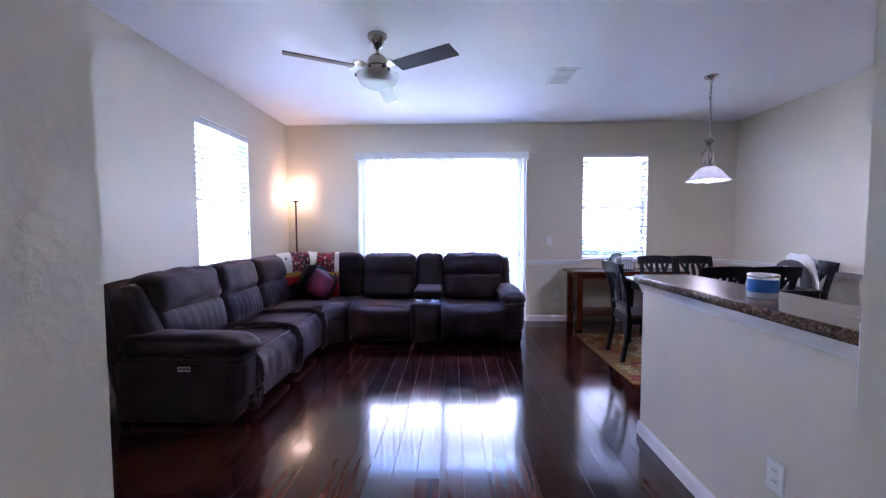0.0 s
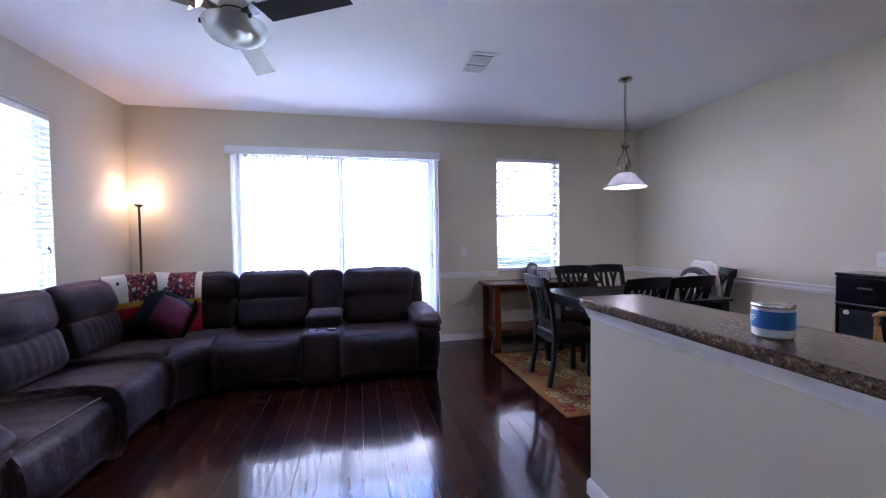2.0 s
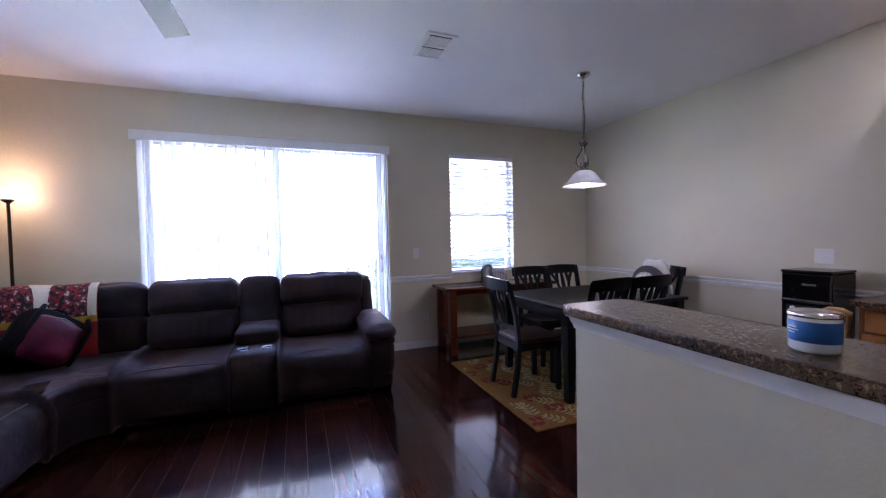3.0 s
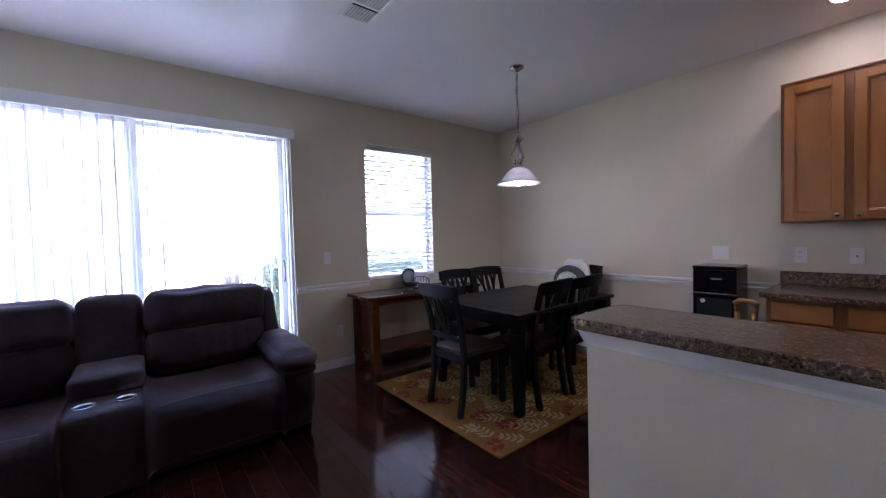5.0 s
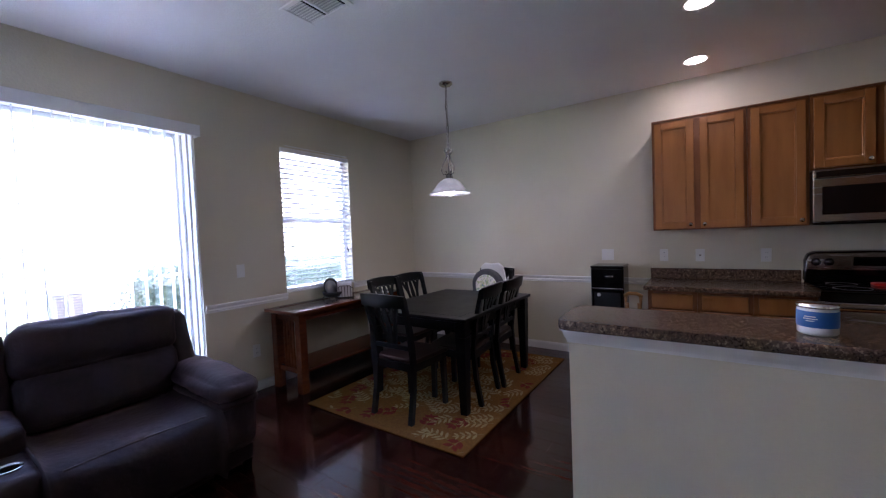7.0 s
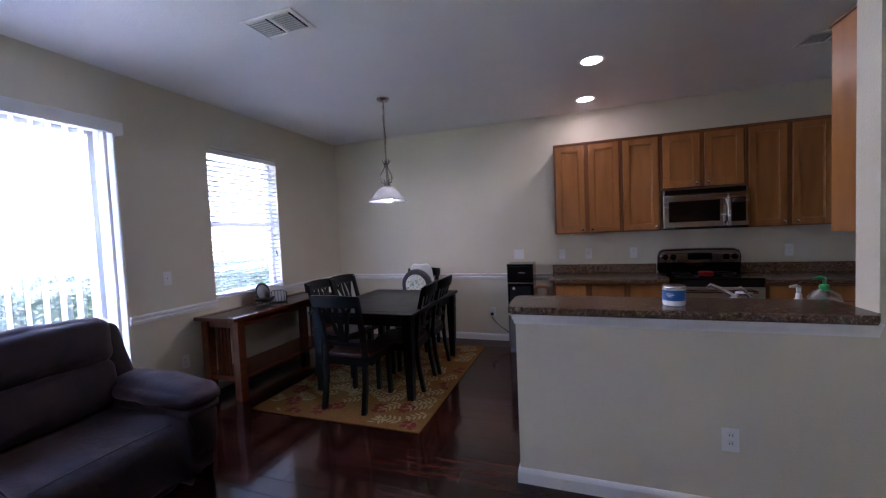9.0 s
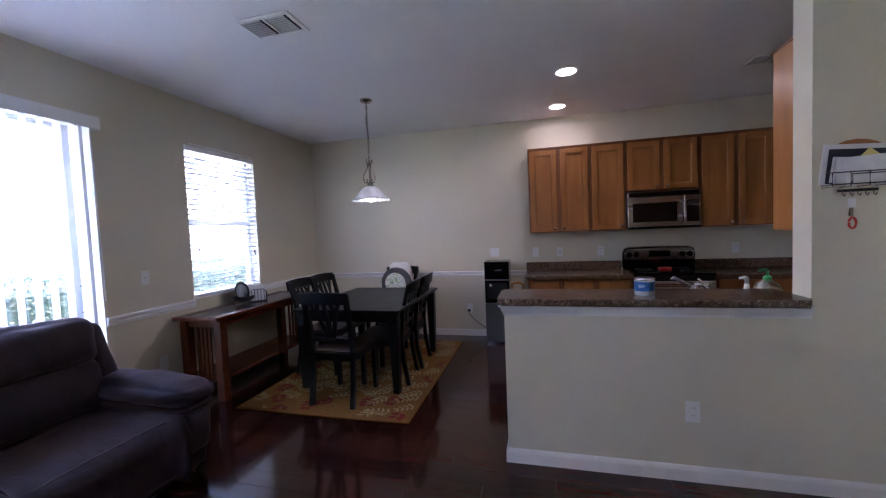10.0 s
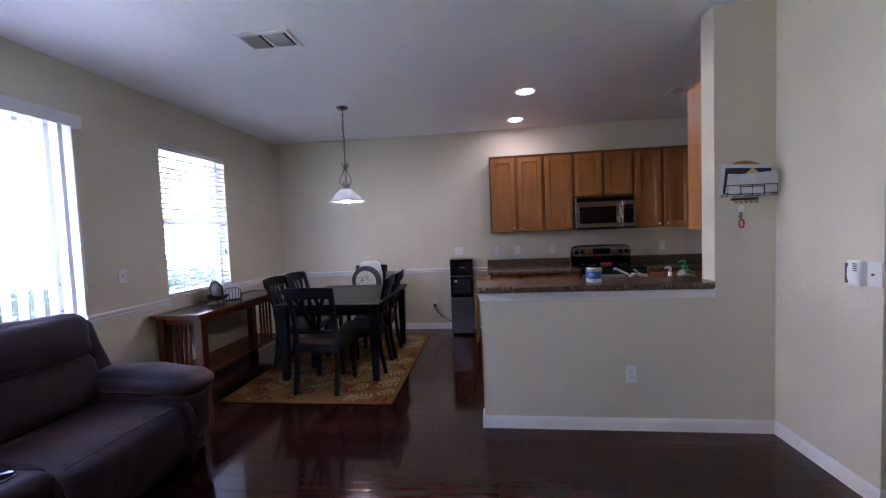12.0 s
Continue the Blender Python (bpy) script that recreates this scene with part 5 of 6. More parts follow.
# ---- console table ----
def console_table():
    x0, x1, y0, y1 = 1.575, 3.02, 4.87, 5.35
    cx, cy = (x0 + x1) / 2, (y0 + y1) / 2
    c = thing("console_table", (cx, cy, 0), 0, "reddish-brown wooden console table with slatted ends and slate inlay", "console table")
    hx, hy = (x1 - x0) / 2, (y1 - y0) / 2
    f = 0.085
    for b in ((-hx, hx, -hy, -hy + f), (-hx, hx, hy - f, hy), (-hx, -hx + f, -hy + f, hy - f), (hx - f, hx, -hy + f, hy - f)):
        part("top_frame", box(*b, 0.717, 0.75, None, 0.005, 2), M_CONS, c)
    n = 4
    w = (2 * hx - 2 * f - 0.003 * (n - 1)) / n
    first = None
    for k in range(n):
        p = -hx + f + k * (w + 0.003)
        part("slate_tile", box(p, p + w, -hy + f, hy - f, 0.72, 0.7465, None, 0.002), M_SLATE, c, "dark grey slate tile")
    for sx in (-1, 1):
        for sy in (-1, 1):
            px, py = sx * (hx - 0.09), sy * (hy - 0.06)
            part("leg", box(px - 0.038, px + 0.038, py - 0.038, py + 0.038, 0, 0.717, None, 0.004), M_CONS, c)
        px = sx * (hx - 0.09)
        part("end_rail", box(px - 0.015, px + 0.015, -hy + 0.098, hy - 0.098, 0.65, 0.717), M_CONS, c)
        part("end_rail", box(px - 0.015, px + 0.015, -hy + 0.098, hy - 0.098, 0.17, 0.215), M_CONS, c)
        for k in range(4):
            py = (k - 1.5) * 0.042
            part("end_slat", box(px - 0.008, px + 0.008, py - 0.012, py + 0.012, 0.215, 0.65), M_CONS, c)
    for sy in (-1, 1):
        py = sy * (hy - 0.06)
        part("apron", box(-hx + 0.128, hx - 0.128, py - 0.012, py + 0.012, 0.655, 0.717), M_CONS, c)
    part("shelf", box(-hx + 0.11, hx - 0.11, -hy + 0.03, hy - 0.03, 0.185, 0.21, None, 0.004), M_CONS, c)


console_table()


def plate_rack():
    p = thing("serving_rack", (2.27, 5.21, 0.747), 0, "black wire rack holding a round dark-rimmed plate", "plate rack")
    tl = pose(-0.01, 0.02, 0.118, 76, 0, 3) @ Matrix.Scale(0.9, 4)
    bm = lathe([(0.0, 0.0), (0.085, 0.0), (0.098, 0.006), (0.112, 0.013), (0.114, 0.017), (0.098, 0.012), (0.085, 0.006), (0.0, 0.006)], 32)
    bmesh.ops.transform(bm, matrix=tl, verts=bm.verts[:])
    part("plate_rim", bm, M_WIRE, p, "black plate rim", True)
    bm = lathe([(0.0, 0.0065), (0.086, 0.0065), (0.088, 0.009), (0.0, 0.009)], 28)
    bmesh.ops.transform(bm, matrix=tl, verts=bm.verts[:])
    part("plate_face", bm, M_PALEGL, p, "pale grey plate centre", True)
    bm = lathe([(0.04, 0.02), (0.08, 0.025), (0.10, 0.05), (0.105, 0.075), (0.099, 0.075), (0.094, 0.052), (0.075, 0.033), (0.0, 0.03)], 28)
    part("basket", bm, M_WIRE, p, "black basket", True)
    for a in (-1, 1):
        part("rack_leg", tube([(a * 0.10, -0.06, 0.0), (a * 0.085, -0.05, 0.03), (a * 0.07, 0.05, 0.03), (a * 0.09, 0.07, 0.0)], 0.004, 6), M_WIRE, p)
    part("rack_handle", tube([(-0.03, 0.055, 0.25), (-0.03, 0.06, 0.285), (0.03, 0.06, 0.285), (0.03, 0.055, 0.25)], 0.004, 6), M_WIRE, p)


def napkin_holder():
    p = thing("napkin_holder", (2.345, 5.105, 0.7465), -45, "black wire napkin holder full of white napkins", "napkin holder")
    part("napkins", box(-0.075, 0.075, -0.018, 0.018, 0.014, 0.180, None, 0.004), M_PAPER, p, "stack of white napkins")
    for sy in (-1, 1):
        y = sy * 0.026
        part("wire_frame", tube([(-0.085, y, 0.004), (-0.085, y, 0.10), (-0.05, y, 0.132), (0.05, y, 0.132), (0.085, y, 0.10), (0.085, y, 0.004)], 0.0035, 6), M_WIRE, p)
        for k in range(5):
            x = -0.06 + k * 0.03
            part("wire", tube([(x, y, 0.006), (x, y, 0.128)], 0.0028, 6), M_WIRE, p)
    part("wire_base", box(-0.085, 0.085, -0.028, 0.028, 0.002, 0.010, None, 0.002), M_WIRE, p)


plate_rack()
napkin_holder()


# ---- kitchen ----
def shaker_door(c, y0, y1, z0, z1, x, knob=None, parent_name="door", out=-1):
    """A framed cabinet door whose face looks to -x at x; knob: (y, z)."""
    f = 0.055
    d = part(parent_name, box(x - 0.018, x, y0, y0 + f, z0, z1, None, 0.002), M_MAPLE, c)
    part("stile", box(x - 0.018, x, y1 - f, y1, z0, z1, None, 0.002), M_MAPLE, d)
    part("rail", box(x - 0.018, x, y0 + f, y1 - f, z1 - f, z1, None, 0.002), M_MAPLE, d)
    part("rail", box(x - 0.018, x, y0 + f, y1 - f, z0, z0 + f, None, 0.002), M_MAPLE, d)
    part("panel", box(x - 0.005, x - 0.001, y0 + f, y1 - f, z0 + f, z1 - f), M_MAPLE, d)
    g = 0.011
    for b in ((y0 + f, y0 + f + g, z0 + f, z1 - f), (y1 - f - g, y1 - f, z0 + f, z1 - f), (y0 + f + g, y1 - f - g, z0 + f, z0 + f + g), (y0 + f + g, y1 - f - g, z1 - f - g, z1 - f)):
        part("bead", box(x - 0.0150, x - 0.0052, b[0], b[1], b[2], b[3], None, 0.004), M_MAPLE, d)
    if knob:
        bm = lathe([(0.0, 0.0), (0.006, 0.0), (0.006, 0.012), (0.015, 0.018), (0.016, 0.026), (0.010, 0.031), (0.0, 0.032)], 16)
        bmesh.ops.transform(bm, matrix=pose(x - 0.018, *knob, 0, -90, 0), verts=bm.verts[:])
        part("knob", bm, M_CHROME, d, "brushed nickel knob", True)
    return d


def upper_cabinet(y0, y1, z0, z1, doors, knob_sides):
    c = thing("wall_cabinet", (0, 0, 0), 0, "honey maple wall cabinet with framed doors and nickel knobs", "cabinet", "kitchen wall cabinets")
    part("body", box(3.582, XR - 0.001, y0 + 0.001, y1 - 0.001, z0, z1, None, 0.002), M_MAPLEF, c)
    w = (y1 - y0) / doors
    for k in range(doors):
        a, b = y1 - (k + 1) * w + 0.022, y1 - k * w - 0.022
        ky = a + 0.028 if knob_sides[k] == "r" else b - 0.028
        shaker_door(c, a, b, z0 + 0.012, z1 - 0.02, 3.5815, (ky, z0 + 0.045))
    part("top_lip", box(3.572, XR - 0.002, y0 + 0.001, y1 - 0.001, z1, z1 + 0.014, None, 0.003), M_MAPLE2, c)


ZU0, ZU1 = 1.336, 2.306
upper_cabinet(1.632, 2.312, ZU0, ZU1, 2, "rl")
upper_cabinet(1.262, 1.632, ZU0, ZU1, 1, "r")
upper_cabinet(0.540, 1.262, 1.752, ZU1, 2, "rl")
upper_cabinet(-0.130, 0.540, ZU0, ZU1, 2, "rl")
upper_cabinet(-0.795, -0.130, ZU0, ZU1, 2, "rl")


def side_cabinet():
    c = thing("wall_cabinet", (0, 0, 0), 0, "honey maple wall cabinet end on the kitchen side of the column", "cabinet", "kitchen wall cabinets")
    part("body", box(PX1 + 0.001, 1.585, -0.20, 0.885, ZU0, ZU1 + 0.03, None, 0.002), M_MAPLE, c)
    part("top_lip", box(PX1 + 0.001, 1.605, -0.20, 0.89, ZU1 + 0.03, ZU1 + 0.044, None, 0.003), M_MAPLE2, c)
    for a, b in ((-0.19, 0.34), (0.35, 0.875)):
        part("door", box(1.586, 1.603, a, b, ZU0 + 0.012, ZU1 + 0.01, None, 0.002), M_MAPLE, c)


side_cabinet()


def base_run():
    ct = thing("countertop", (3.59, 1.8, 0.83), 0, "speckled brown laminate countertop with backsplash", "countertop")
    for y0, y1 in ((1.262, 2.37), (-0.795, 0.498)):
        part("worktop", box(-0.32, 0.318, y0 - 1.8, y1 - 1.8, 0.0, 0.038, None, 0.006, 2), M_LAM, ct)
        part("backsplash", box(0.298, 0.318, y0 - 1.8, y1 - 1.8, 0.038, 0.135, None, 0.003), M_LAM, ct)
    for y0, y1, n in ((1.265, 2.34, 3), (-0.79, 0.495, 3)):
        w = (y1 - y0) / n
        for k in range(n):
            c = thing("base_cabinet", (0, 0, 0), 0, "honey maple base cabinet with drawer and door", "cabinet", "kitchen base cabinets")
            a, b = y0 + k * w, y0 + (k + 1) * w
            part("body", box(3.32, XR - 0.001, a + 0.0005, b - 0.0005, 0.09, 0.829), M_MAPLEF, c)
            part("kick", box(3.38, XR - 0.001, a + 0.001, b - 0.001, 0.0, 0.09), M_GLOSSBLK, c)
            dr = part("drawer", box(3.302, 3.3195, a + 0.03, b - 0.03, 0.68, 0.805, None, 0.005), M_MAPLE, c)
            bm = lathe([(0.0, 0.0), (0.006, 0.0), (0.006, 0.012), (0.015, 0.018), (0.016, 0.026), (0.0, 0.031)], 14)
            bmesh.ops.transform(bm, matrix=pose(3.302, (a + b) / 2, 0.64, 0, -90, 0), verts=bm.verts[:])
            part("knob", bm, M_CHROME, dr, "brushed nickel knob", True)
            shaker_door(c, a + 0.02, b - 0.02, 0.11, 0.665, 3.3195)


base_run()


def microwave():
    m = thing("microwave", (3.53, 0.90, 1.342), 0, "stainless over-range microwave with black window", "microwave")
    w, h = 0.358, 0.40
    part("body", box(0.0, 0.378, -w, w, 0.0, h, None, 0.004), M_GLOSSBLK, m)
    part("vent_strip", box(-0.012, 0.0, -w, w, h - 0.06, h - 0.002, None, 0.003), M_STEEL, m)
    part("vent_grille", box(-0.0128, -0.0118, -w + 0.02, w - 0.02, h - 0.055, h - 0.010), M_GLOSSBLK, m)
    for k in range(3):
        part("vent_slot", box(-0.0135, -0.0115, -w + 0.03, w - 0.03, h - 0.05 + k * 0.014, h - 0.043 + k * 0.014), M_GLOSSBLK, m)
    d = part("door", box(-0.022, -0.0005, -0.19, w, 0.015, h - 0.064, None, 0.006, 2), M_STEEL, m, "stainless door")
    part("door_window", box(-0.0245, -0.0215, -0.125, w - 0.05, 0.07, h - 0.125, None, 0.002), M_GLOSSBLK, d, "black glass window")
    part("handle", tube([(-0.022, -0.165, 0.05), (-0.055, -0.172, 0.075), (-0.062, -0.175, 0.17), (-0.055, -0.172, 0.265), (-0.022, -0.165, 0.29)], 0.011, 10), M_CHROME, d, "curved chrome handle", True)
    cp = part("control_panel", box(-0.020, -0.0005, -w, -0.194, 0.015, h - 0.064, None, 0.005), M_STEEL, m)
    part("keypad", box(-0.0225, -0.0195, -w + 0.025, -0.215, 0.06, h - 0.11, None, 0.002), M_GLOSSBLK, cp)
    part("display", box(-0.0235, -0.0222, -w + 0.035, -0.225, h - 0.16, h - 0.125), M_DARKGL, cp)
    part("base_vent", box(-0.01, 0.36, -w + 0.01, w - 0.01, -0.006, -0.0005), M_GLOSSBLK, m)


def stove():
    s = thing("range", (3.59, 0.88, 0), 0, "black and stainless electric range with a back control panel", "range")
    w = 0.378
    part("body", box(-0.29, 0.30, -w, w, 0.0, 0.865, None, 0.004), M_GLOSSBLK, s)
    part("oven_door", box(-0.325, -0.2905, -w + 0.005, w - 0.005, 0.20, 0.80, None, 0.006), M_STEEL, s)
    part("drawer", box(-0.32, -0.2905, -w + 0.005, w - 0.005, 0.03, 0.19, None, 0.006), M_STEEL, s)
    part("oven_handle", tube([(-0.325, -0.30, 0.76), (-0.365, -0.30, 0.76), (-0.365, 0.30, 0.76), (-0.325, 0.30, 0.76)], 0.011, 8), M_CHROME, s)
    part("cooktop", box(-0.31, 0.24, -w, w, 0.8655, 0.882, None, 0.005, 2), M_GLOSSBLK, s, "black glass cooktop")
    for x, y, r in ((-0.16, 0.19, 0.10), (-0.16, -0.19, 0.085), (0.10, 0.19, 0.085), (0.10, -0.19, 0.10)):
        part("burner", lathe([(r, 0.8822), (r, 0.8832), (r - 0.006, 0.8832), (r - 0.006, 0.8822)], 28, (x, y)), M_GREY, s)
    # slanted back panel with a rounded top
    out = [(-w, 0.0), (w, 0.0), (w, 0.17), (w - 0.02, 0.225), (w - 0.06, 0.243), (0, 0.250), (-w + 0.06, 0.243), (-w + 0.02, 0.225), (-w, 0.17)]
    bm = prism(out, -0.03, 0.03, 0.008, 2)
    bmesh.ops.transform(bm, matrix=pose(0.27, 0, 0.882, 90, 0, 90) @ pose(0, 0, 0, -8), verts=bm.verts[:])
    bp = part("back_panel", bm, M_GLOSSBLK, s)
    out = [(-w + 0.01, 0.10), (w - 0.01, 0.10), (w - 0.012, 0.17), (w - 0.03, 0.218), (w - 0.065, 0.234), (0, 0.241), (-w + 0.065, 0.234), (-w + 0.03, 0.218), (-w + 0.012, 0.17)]
    bm = prism(out, -0.036, -0.028, 0.002, 1)
    bmesh.ops.transform(bm, matrix=pose(0.27, 0, 0.882, 90, 0, 90) @ pose(0, 0, 0, -8) @ pose(0, 0, 0, 0, 0, 0), verts=bm.verts[:])
    sp = part("steel_fascia", bm, M_STEEL, bp, "stainless control fascia")
    m = pose(0.27, 0, 0.882, 90, 0, 90) @ pose(0, 0, 0, -8)
    part("clock", box(-0.12, 0.10, 0.135, 0.205, -0.040, -0.0365, m, 0.001), M_GLOSSBLK, bp)
    for u in (-0.32, -0.245, 0.235, 0.31):
        bm = lathe([(0.0, 0.0), (0.030, 0.0), (0.028, 0.010), (0.022, 0.024), (0.0, 0.026)], 20)
        bmesh.ops.transform(bm, matrix=m @ pose(u, 0.165, -0.0365, 180, 0, 0), verts=bm.verts[:])
        part("knob", bm, M_GLOSSBLK, bp, "black control knob", True)
    # small flat red pad lying on the cooktop
    part("red_pad", puff(0.09, 0.12, 0.018, 0.008, (0, 0, 0.004), 6, pose(0.06, -0.02, 0.8915), 0.0), M_RED, s, "small red pad on the cooktop", True)


microwave()
stove()


def water_cooler():
    c = thing("water_cooler", (3.71, 2.718, 0), 0, "black and stainless bottom-load water cooler", "water cooler")
    w, d = 0.150, 0.155
    part("lower_door", box(-d, d, -w, w, 0.03, 0.50, None, 0.012, 2), M_STEELD, c, "dark stainless lower door")
    part("foot_base", box(-d + 0.01, d - 0.01, -w + 0.01, w - 0.01, 0.0, 0.03), M_GLOSSBLK, c)
    part("upper_body", box(-d, d, -w, w, 0.503, 0.99, None, 0.014, 3), M_GLOSSBLK, c)
    part("top_cap", box(-d - 0.006, d, -w - 0.003, w + 0.003, 0.988, 1.01, None, 0.009, 3), M_GLOSSBLK, c)
    part("chrome_strip", box(-d - 0.006, -d + 0.01, -w + 0.002, w - 0.002, 0.775, 0.792, None, 0.003), M_CHROME, c, "chrome trim strip")
    part("drip_recess", box(-d - 0.003, -d + 0.002, -w + 0.03, w - 0.03, 0.56, 0.75, None, 0.002), M_DARKGL, c)
    bm = lathe([(0.0, 0.0), (0.016, 0.0), (0.016, 0.01), (0.0, 0.012)], 16)
    bmesh.ops.transform(bm, matrix=pose(-d - 0.001, 0.075, 0.725, 0, -90, 0), verts=bm.verts[:])
    part("badge", bm, M_PLASTIC, c)
    part("panel_mark", box(-d - 0.003, -d + 0.001, -0.06, 0.02, 0.90, 0.912, None, 0.001), M_STEEL, c)
    part("power_cord", tube([(0.10, w, 0.12), (0.12, w + 0.06, 0.14), (0.14, w + 0.16, 0.20), (0.16, w + 0.24, 0.27), (0.172, w + 0.27, 0.31), (0.18, w + 0.268, 0.345)], 0.005, 6), M_WIRE, c, "black power cord", True)
    part("plug", box(0.165, 0.19, w + 0.245, w + 0.285, 0.325, 0.36, None, 0.006), M_WIRE, c)


water_cooler()


def wooden_stool():
    """A light oak folding stool back that leans beside the base cabinets."""
    s = thing("folding_stool", (3.36, 2.46, 0), 0, "light oak folding stool standing beside the base cabinets", "stool")
    for y in (-0.06, 0.06):
        part("leg", tube([(-0.10, y, 0.0), (-0.06, y, 0.40), (0.0, y, 0.76)], 0.015, 10), M_OAKL, s, "", True)
        part("leg", tube([(0.12, y * 0.8, 0.0), (0.05, y * 0.8, 0.40), (-0.02, y * 0.8, 0.70)], 0.015, 10), M_OAKL, s, "", True)
    part("top_bar", tube([(0.0, -0.07, 0.76), (-0.015, -0.03, 0.785), (-0.015, 0.03, 0.785), (0.0, 0.07, 0.76)], 0.017, 10), M_OAKL, s, "", True)
    part("seat_slat", box(-0.10, 0.02, -0.05, 0.05, 0.555, 0.575, None, 0.005), M_OAKL, s)
    part("stretcher", tube([(-0.08, -0.06, 0.22), (-0.08, 0.06, 0.22)], 0.011, 8), M_OAKL, s)


wooden_stool()


# ---- sink side behind the bar ----
def sink_side():
    c = thing("sink_cabinet", (1.65, 1.6, 0), 0, "honey maple sink cabinet behind the bar wall", "cabinet")
    part("body", box(-0.313, 0.27, -0.69, 0.80, 0.09, 0.829), M_MAPLE, c)
    part("kick", box(-0.313, 0.21, -0.69, 0.80, 0.0, 0.09), M_GLOSSBLK, c)
    for k in range(3):
        a = -0.68 + k * 0.495
        part("door", box(0.2705, 0.288, a, a + 0.48, 0.11, 0.80, None, 0.004), M_MAPLE, c)
    t = thing("sink_counter", (1.65, 1.6, 0.83), 0, "speckled brown laminate sink counter", "countertop")
    part("worktop", box(-0.313, 0.30, -0.693, 0.82, 0.0, 0.038, None, 0.005), M_LAM, t)
    part("sink_rim", box(-0.17, 0.25, -0.45, 0.15, 0.0385, 0.044, None, 0.002), M_STEEL, t, "stainless sink rim")
    part("sink_bowl", box(-0.14, 0.22, -0.42, 0.12, 0.0442, 0.046), M_GREY, t)
    f = thing("kitchen_faucet", (1.74, 1.24, 0.8742), 0, "chrome kitchen faucet with lever beside the sink", "faucet")
    part("deck_plate", box(-0.03, 0.03, -0.11, 0.06, 0.0, 0.012, None, 0.004, 2), M_CHROME, f)
    part("base", lathe([(0.0, 0.01), (0.028, 0.01), (0.026, 0.08), (0.024, 0.115), (0.0, 0.12)], 20), M_CHROME, f, "", True)
    part("spout", tube([(0, 0.0, 0.09), (0.004, 0.03, 0.118), (0.012, 0.075, 0.145), (0.016, 0.115, 0.166), (0.018, 0.125, 0.150)], [0.016, 0.014, 0.012, 0.011, 0.010], 12), M_CHROME, f, "", True)
    part("bridge", tube([(0, 0.0, 0.118), (0, -0.08, 0.118)], 0.013, 12), M_CHROME, f, "", True)
    part("lever", tube([(0.0, -0.075, 0.01), (0.0, -0.07, 0.10), (-0.005, -0.045, 0.135), (-0.008, -0.02, 0.160)], [0.014, 0.012, 0.009, 0.007], 10), M_CHROME, f, "", True)
    b = thing("soap_bottle", (1.63, 0.89, 0.868), 0, "clear round soap bottle with a green pump", "soap bottle")
    part("bottle", lathe([(0.0, 0.0), (0.055, 0.0), (0.070, 0.04), (0.070, 0.115), (0.055, 0.15), (0.026, 0.168), (0.018, 0.175), (0.0, 0.175)], 28), M_CLEAR, b, "", True)
    part("collar", lathe([(0.0, 0.163), (0.021, 0.163), (0.021, 0.19), (0.014, 0.195), (0.0, 0.195)], 20), M_GREEN, b, "green pump collar", True)
    part("nozzle", tube([(0, 0, 0.19), (0, 0, 0.225), (-0.006, 0.015, 0.232), (-0.012, 0.05, 0.226)], [0.007, 0.008, 0.009, 0.006], 10), M_GREEN, b, "green pump head", True)
    w = thing("lotion_pump", (1.62, 1.00, 0.868), 0, "small white pump bottle by the sink", "soap bottle")
    part("bottle", lathe([(0.0, 0.0), (0.03, 0.0), (0.032, 0.02), (0.032, 0.10), (0.014, 0.125), (0.012, 0.15), (0.0, 0.15)], 22), M_PLASTIC, w, "", True)
    part("nozzle", tube([(0, 0, 0.145), (0, 0, 0.182), (-0.004, 0.012, 0.188), (-0.008, 0.042, 0.184)], [0.010, 0.011, 0.010, 0.006], 10), M_PLASTIC, w, "", True)


sink_side()


def candle():
    zc = 1.0024
    c = thing("candle_jar", (1.315, 1.636, zc), 0, "round white candle jar with a blue label and silver lid", "candle")
    part("jar", lathe([(0.0, 0.0), (0.046, 0.0), (0.051, 0.006), (0.051, 0.084), (0.048, 0.087), (0.0, 0.087)], 36), M_WAX, c, "", True)
    part("label", lathe([(0.0515, 0.026), (0.0522, 0.027), (0.0522, 0.077), (0.0515, 0.078)], 36), M_BLUE, c, "blue paper label", True)
    part("lid", lathe([(0.0, 0.087), (0.052, 0.0865), (0.053, 0.089), (0.053, 0.096), (0.050, 0.099), (0.0, 0.099)], 36), M_CHROME, c, "silver lid", True)
    # unreadable lines of print, facing the walk
    for k, (wd, z) in enumerate(((0.03, 0.060), (0.038, 0.053), (0.022, 0.046))):
        bm = bmesh.new()
        a0 = 190 - 40
        n = 6
        span = wd / 0.0526 * 180 / math.pi
        lo, hi = [], []
        for q in range(n + 1):
            a = radians(a0 - span / 2 + span * q / n)
            lo.append(bm.verts.new((0.0526 * math.cos(a), 0.0526 * math.sin(a), z))), hi.append(bm.verts.new((0.0526 * math.cos(a), 0.0526 * math.sin(a), z + 0.0028)))
        for q in range(n):
            bm.faces.new((lo[q], lo[q + 1], hi[q + 1], hi[q]))
        part("print_line", bm, M_PAPER, c)


candle()


